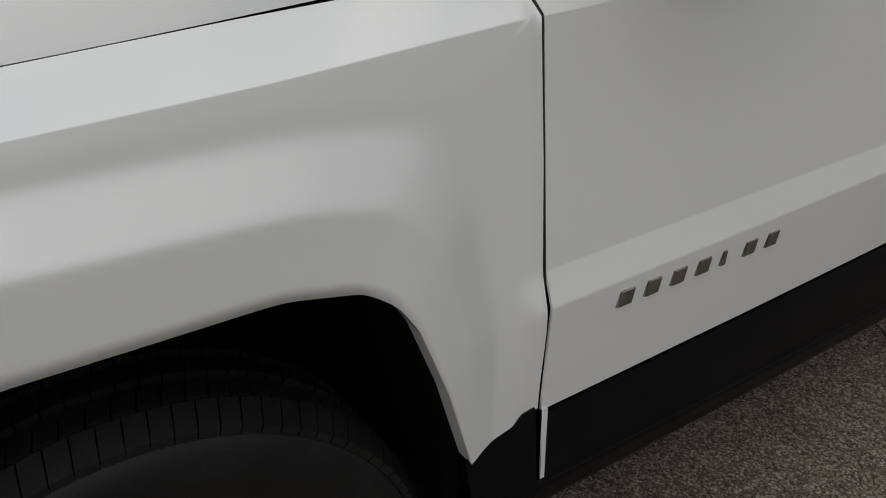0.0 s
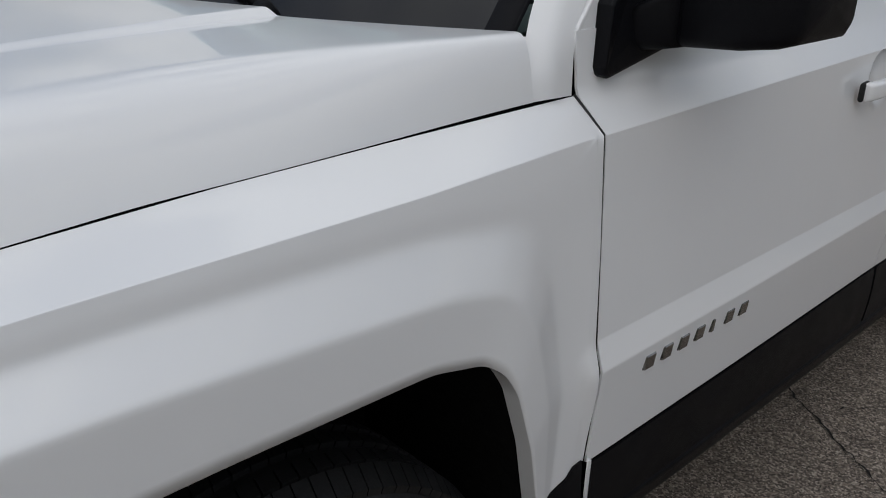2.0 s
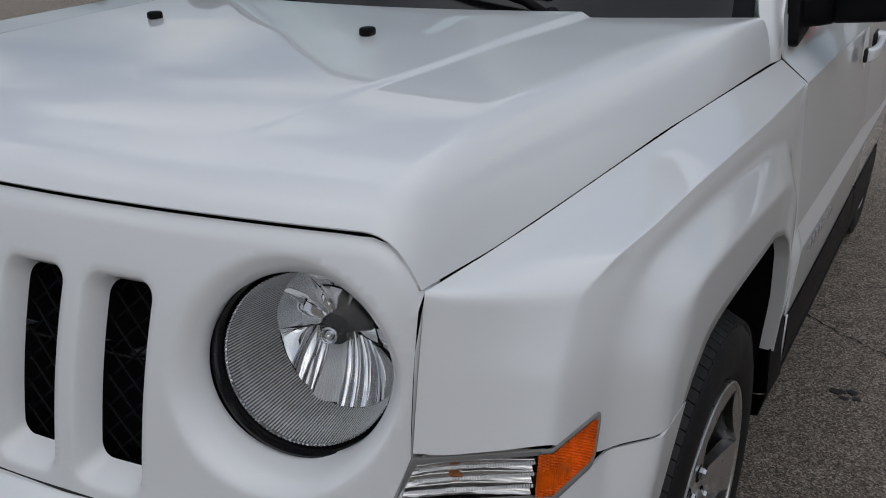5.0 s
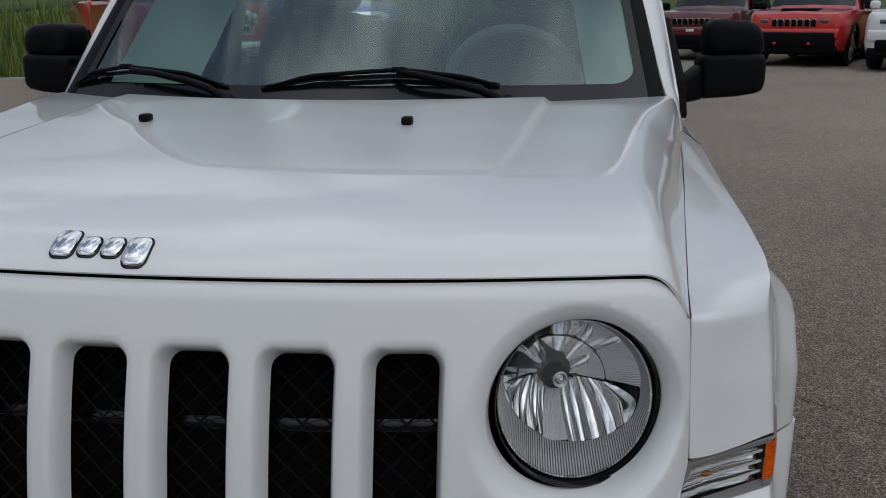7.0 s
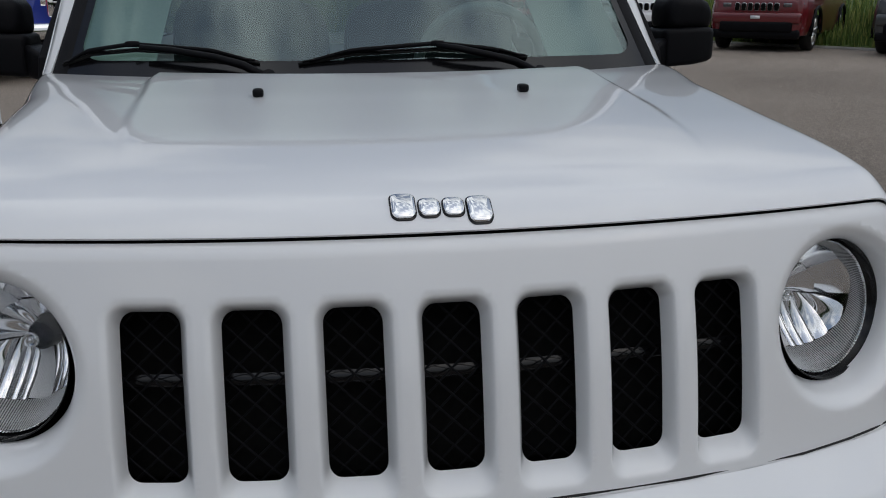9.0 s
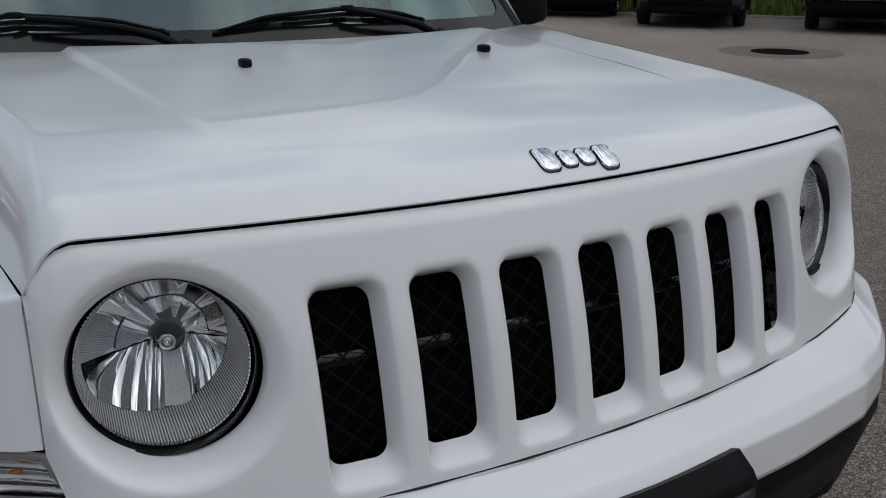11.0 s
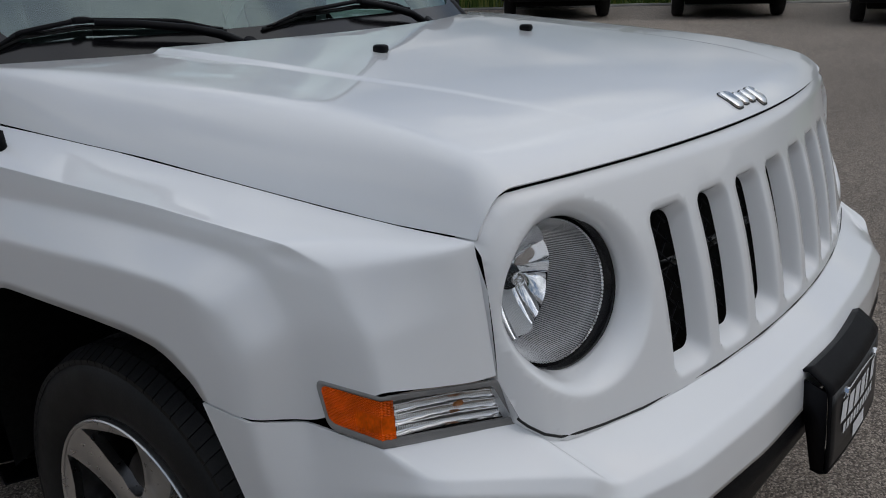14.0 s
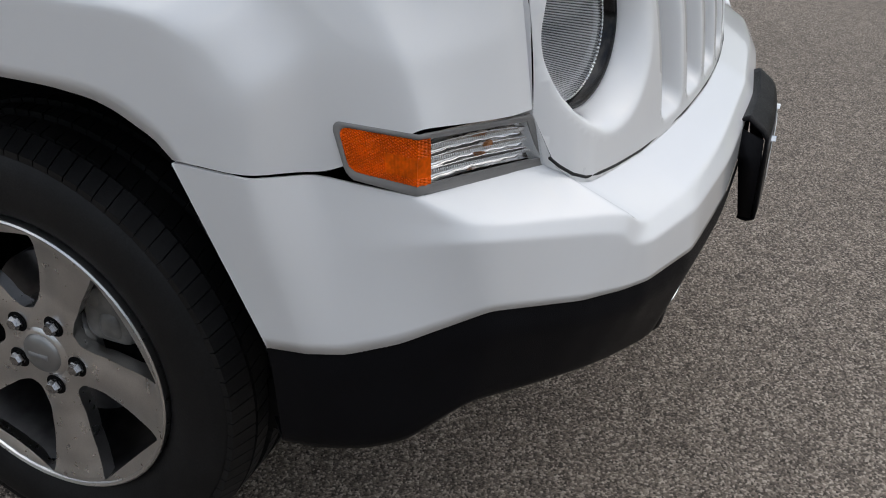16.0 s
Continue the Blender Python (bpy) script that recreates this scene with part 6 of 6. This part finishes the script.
def parked(color, x, y, heading, truck=False, label="", strip=False, size=1.08):
    """A parked car, nose towards local -y, standing at its front axle's middle; heading in degrees about z."""
    c = empty("parked_car" if not truck else "pickup_truck", (x, y, 0))
    c.rotation_euler = (0, 0, radians(heading))
    c.scale = (size, size, size)
    tagged(c, label, "car" if not truck else "pickup truck", group="row of parked cars")
    P = PAINTS[color]
    W = 0.97 if not truck else 1.0
    r = 0.385 if not truck else 0.41
    hood = 1.10 if not truck else 1.26
    sill = 0.32 if not truck else 0.42
    top = 1.76 if not truck else 1.95
    L = 3.85 if not truck else 4.7
    tail = 3.85 if not truck else 2.5
    ys = [-0.92, -0.88, -0.75, -0.4, 0.0, 0.45, 0.62, 1.15, 1.6, 2.3, 3.0, tail - 0.25, tail] if not truck else [-0.95, -0.90, -0.75, -0.4, 0.0, 0.5, 0.75, 1.3, 1.7, 2.1, 2.35, 2.45, 2.5]
    tops = [hood - .14, hood - .07, hood - .03, hood, hood + .03, hood + .05, hood + .12, top - .1, top - .02, top, top - .02, top - .22, hood + .1]
    wid = [.80, .88, .95, 1, 1, 1, 1, 1, 1, 1, 1, .97, .92]
    rows = []
    for yy, zt, w in zip(ys, tops, wid):
        belt = min(zt, hood + 0.02)
        wt = W * w * (0.86 if zt > hood + .2 else 0.93)
        sec = [(W * w * .94, sill), (W * w, sill + .2), (W * w * 1.0, (sill + belt) / 2 + .1), (W * w * .97, belt - .05), (wt + (W * w * .93 - wt) * .8, belt), (wt * .93, zt - .05 if zt > belt + .08 else belt + (zt - belt) * .6), (wt * .7, zt), (0, zt + .02)]
        full = sec + [(-a, b) for a, b in sec[-2::-1]]
        rows.append([(a, yy, b) for a, b in full])
    fine = []
    for k in np.linspace(0, len(rows) - 1, 4 * (len(rows) - 1) + 1):
        i = min(int(k), len(rows) - 2)
        f = k - i
        fine.append((np.array(rows[i]) * (1 - f) + np.array(rows[i + 1]) * f))
    shell = np.array(fine)
    bm = bmesh.new()
    vs_ = [[bm.verts.new(p) for p in row] for row in shell]
    for i in range(len(shell) - 1):
        for j in range(len(shell[0]) - 1):
            m = (shell[i, j] + shell[i + 1, j + 1]) / 2
            if any(math.hypot(m[1] - wy, m[2] - r) < r + 0.07 for wy in (0.0, 2.9 if not truck else 3.6)) and abs(m[0]) > 0.7:
                continue
            bm.faces.new((vs_[i][j], vs_[i][j + 1], vs_[i + 1][j + 1], vs_[i + 1][j]))
    bm.faces.new(vs_[0])
    for v in [v for v in bm.verts if not v.link_faces]:
        bm.verts.remove(v)
    bmesh.ops.recalc_face_normals(bm, faces=bm.faces[:])
    part("body", bm, P, c, sharp=32)
    if truck:
        soft_edges(part("cargo_bed", box_bm(-.97, .97, 2.55, 4.7, .55, 1.30), P, c), 0.05)
    part("chassis", box_bm(-.75, .75, -.7, tail - .2, .24, .6), DARK, c)
    # glass
    g = [[(u * (W * (.86 - .10 * f)), ys[5] + .12 + (ys[7] - ys[5] - .1) * f - .06 * (1 - u * u), hood + .075 + (top - .1 - hood - .06) * f) for u in np.linspace(-1, 1, 9)] for f in np.linspace(0, 1, 5)]
    part("windscreen", grid_bm(np.array(g)), FAR_GLASS, c)
    for s in (1, -1):
        g = [[(s * (W * .965 - .11 * f), yy + (.38 * f if k == 0 else (-.2 * f if k == 5 else 0)), hood + .04 + (top - hood - .2) * f) for k, yy in enumerate(np.linspace(.85, min(3.2, tail - .4), 6))] for f in (0, .5, 1)]
        part("side_window", grid_bm(np.array(g)), FAR_GLASS, c)
        part("door_mirror", rbox((s * (W + .12), .75, hood + .10), (.2, .14, .17), 3.5, 12, 8), BLACK_TRIM if color != "white" else P, c)
        # lamps
        g = [[(s * xx, -.905 + .16 * ((xx - .5) / .4) ** 2 * .8 - (0.02 if not truck else .055), zz) for xx in np.linspace(.50, .86, 6)] for zz in ((hood - .16, hood - .195, hood - .235) if not truck else (hood - .17, hood - .24, hood - .30))]
        lm = part("headlamp", grid_bm(np.array(g)), SILVER_IN if truck else SMOKED, c)
        thick(lm, .03, 0)
        part("fog_lamp", rbox((s * .68, -.90, .58), (.16, .08, .07), 3, 10, 6), BLACK_GLOSS, c)
        # wheels and dark arch flares
        for wy in (0.0, 2.9 if not truck else 3.6):
            flare = [(s * (W + .005), wy + (r + .085) * math.cos(a), r + (r + .085) * math.sin(a)) for a in np.linspace(-.15, math.pi + .15, 22)]
            part("arch_flare", tube_bm(flare, 0.035, 6), BLACK_TRIM if not truck else P, c)
            wh = empty("wheel", (s * (W - .13), wy, r))
            wh.parent = c
            part("tyre", grid_bm(revolve([(a, q * r / .345) for a, q in ((-.11, .24), (-.11, .30), (-.09, .335), (0, .345), (.09, .335), (.11, .30), (.11, .24))], 40), close_u=True), RUBBER, wh)
            part("rim", grid_bm(revolve([(s * .105, .245 * r / .345), (s * .09, .23 * r / .345), (s * .05, .2), (s * .04, .08), (s * .07, .05), (s * .07, 1e-3)], 40), close_u=True), ALLOY if not strip else GREY_RIM, wh, sharp=40)
            for k in range(5):
                a = k * 2 * math.pi / 5 + .3
                part("spoke", tube_bm([(s * .08, .05 * math.cos(a), .05 * math.sin(a)), (s * .095, .24 * math.cos(a), .24 * math.sin(a))], .03, 6), ALLOY if not strip else GREY_RIM, wh)
    # front: grille openings, intake, bumper
    if not truck:
        for k in range(7):
            cx = (k - 3) * .125
            fr = part("grille_frame", rbox((cx, -.915, hood - .235), (.112, .05, .165), 4, 14, 8), CHROME if color == "white" else DARK_CHROME, c)
            part("grille_opening", rbox((cx, -.930, hood - .235), (.088, .05, .142), 4, 14, 8), DARK, fr)
        soft_edges(part("bumper", box_bm(-.86, .86, -.970, -.80, .54, .76), P, c), 0.06, 3)
        soft_edges(part("intake", box_bm(*((-.80, .80, -.985, -.80, .38, .70) if strip else (-.70, .70, -.98, -.80, .38, .60))), BLACK_TRIM, c), 0.05, 3)
        soft_edges(part("front_lip", box_bm(-.84, .84, -.94, -.75, .26, .44), BLACK_TRIM, c), 0.05, 2)
        if strip:
            soft_edges(part("hood_decal", box_bm(-.35, .35, -.60, .35, hood - .01, hood + .045), BLACK_TRIM, c), 0.02)
            for s in (1, -1):
                soft_edges(part("tow_hook", box_bm(*sorted((s * .30, s * .36)), -1.01, -.97, .44, .49), P, c), 0.012, 2)
        else:
            part("plate_blank", box_bm(-.09, .09, -.995, -.975, .64, .70), BLACK_GLOSS if color == "white" else PRINT, c)
    else:
        soft_edges(part("grille_frame", box_bm(-.62, .62, -1.02, -.85, .80, 1.13), CHROME, c), 0.05, 3)
        soft_edges(part("grille_opening", box_bm(-.55, .55, -1.03, -.86, .85, 1.08), DARK, c), 0.03, 2)
        for zz in (.93, 1.0):
            soft_edges(part("grille_bar", box_bm(-.54, -.22, -1.045, -1.0, zz - .012, zz + .012), CHROME, c), 0.006)
            soft_edges(part("grille_bar", box_bm(.22, .54, -1.045, -1.0, zz - .012, zz + .012), CHROME, c), 0.006)
        for k in range(3):
            part("grille_mark", box_bm(-.14 + k * .1, -.06 + k * .1, -1.045, -1.0, .94, .99), CHROME, c)
        soft_edges(part("bumper", box_bm(-.98, .98, -1.08, -.80, .52, .74), CHROME, c), 0.07, 3)
        soft_edges(part("bumper_step", box_bm(-.5, .5, -1.095, -.8, .54, .62), BLACK_TRIM, c), 0.03, 2)
        soft_edges(part("front_lip", box_bm(-.9, .9, -1.0, -.7, .34, .54), BLACK_TRIM, c), 0.05, 2)
    return c


parked("maroon", 3.6, 21.8, -22, label="maroon SUV parked in the row behind")
parked("red", 5.55, 19.5, -26, strip=True, label="bright red SUV with a black bonnet decal")
parked("white", 7.5, 17.7, -28, label="white SUV with a chrome-framed grille")
parked("maroon", 10.15, 16.8, -42, label="dark maroon SUV parked in the row")
parked("grey", 12.5, 14.4, -48, label="dark grey SUV parked in the row")
parked("black", 12.6, 10.9, -50, label="black SUV parked near the grass")
parked("black", 14.4, 8.3, -56, truck=True, label="black pickup truck parked near the grass")
parked("silver", 15.9, 5.3, -66, truck=True, label="silver pickup truck with a chrome bumper")
parked("white", 15.4, 1.8, -76, truck=True, label="white pickup truck parked in the row")
parked("red", -5.7, 12.06, 38, truck=True, size=1.15, label="red pickup truck with a chrome grille")
parked("blue", -3.85, 13.6, 33, truck=True, size=1.12, label="blue pickup truck with a chrome bumper")
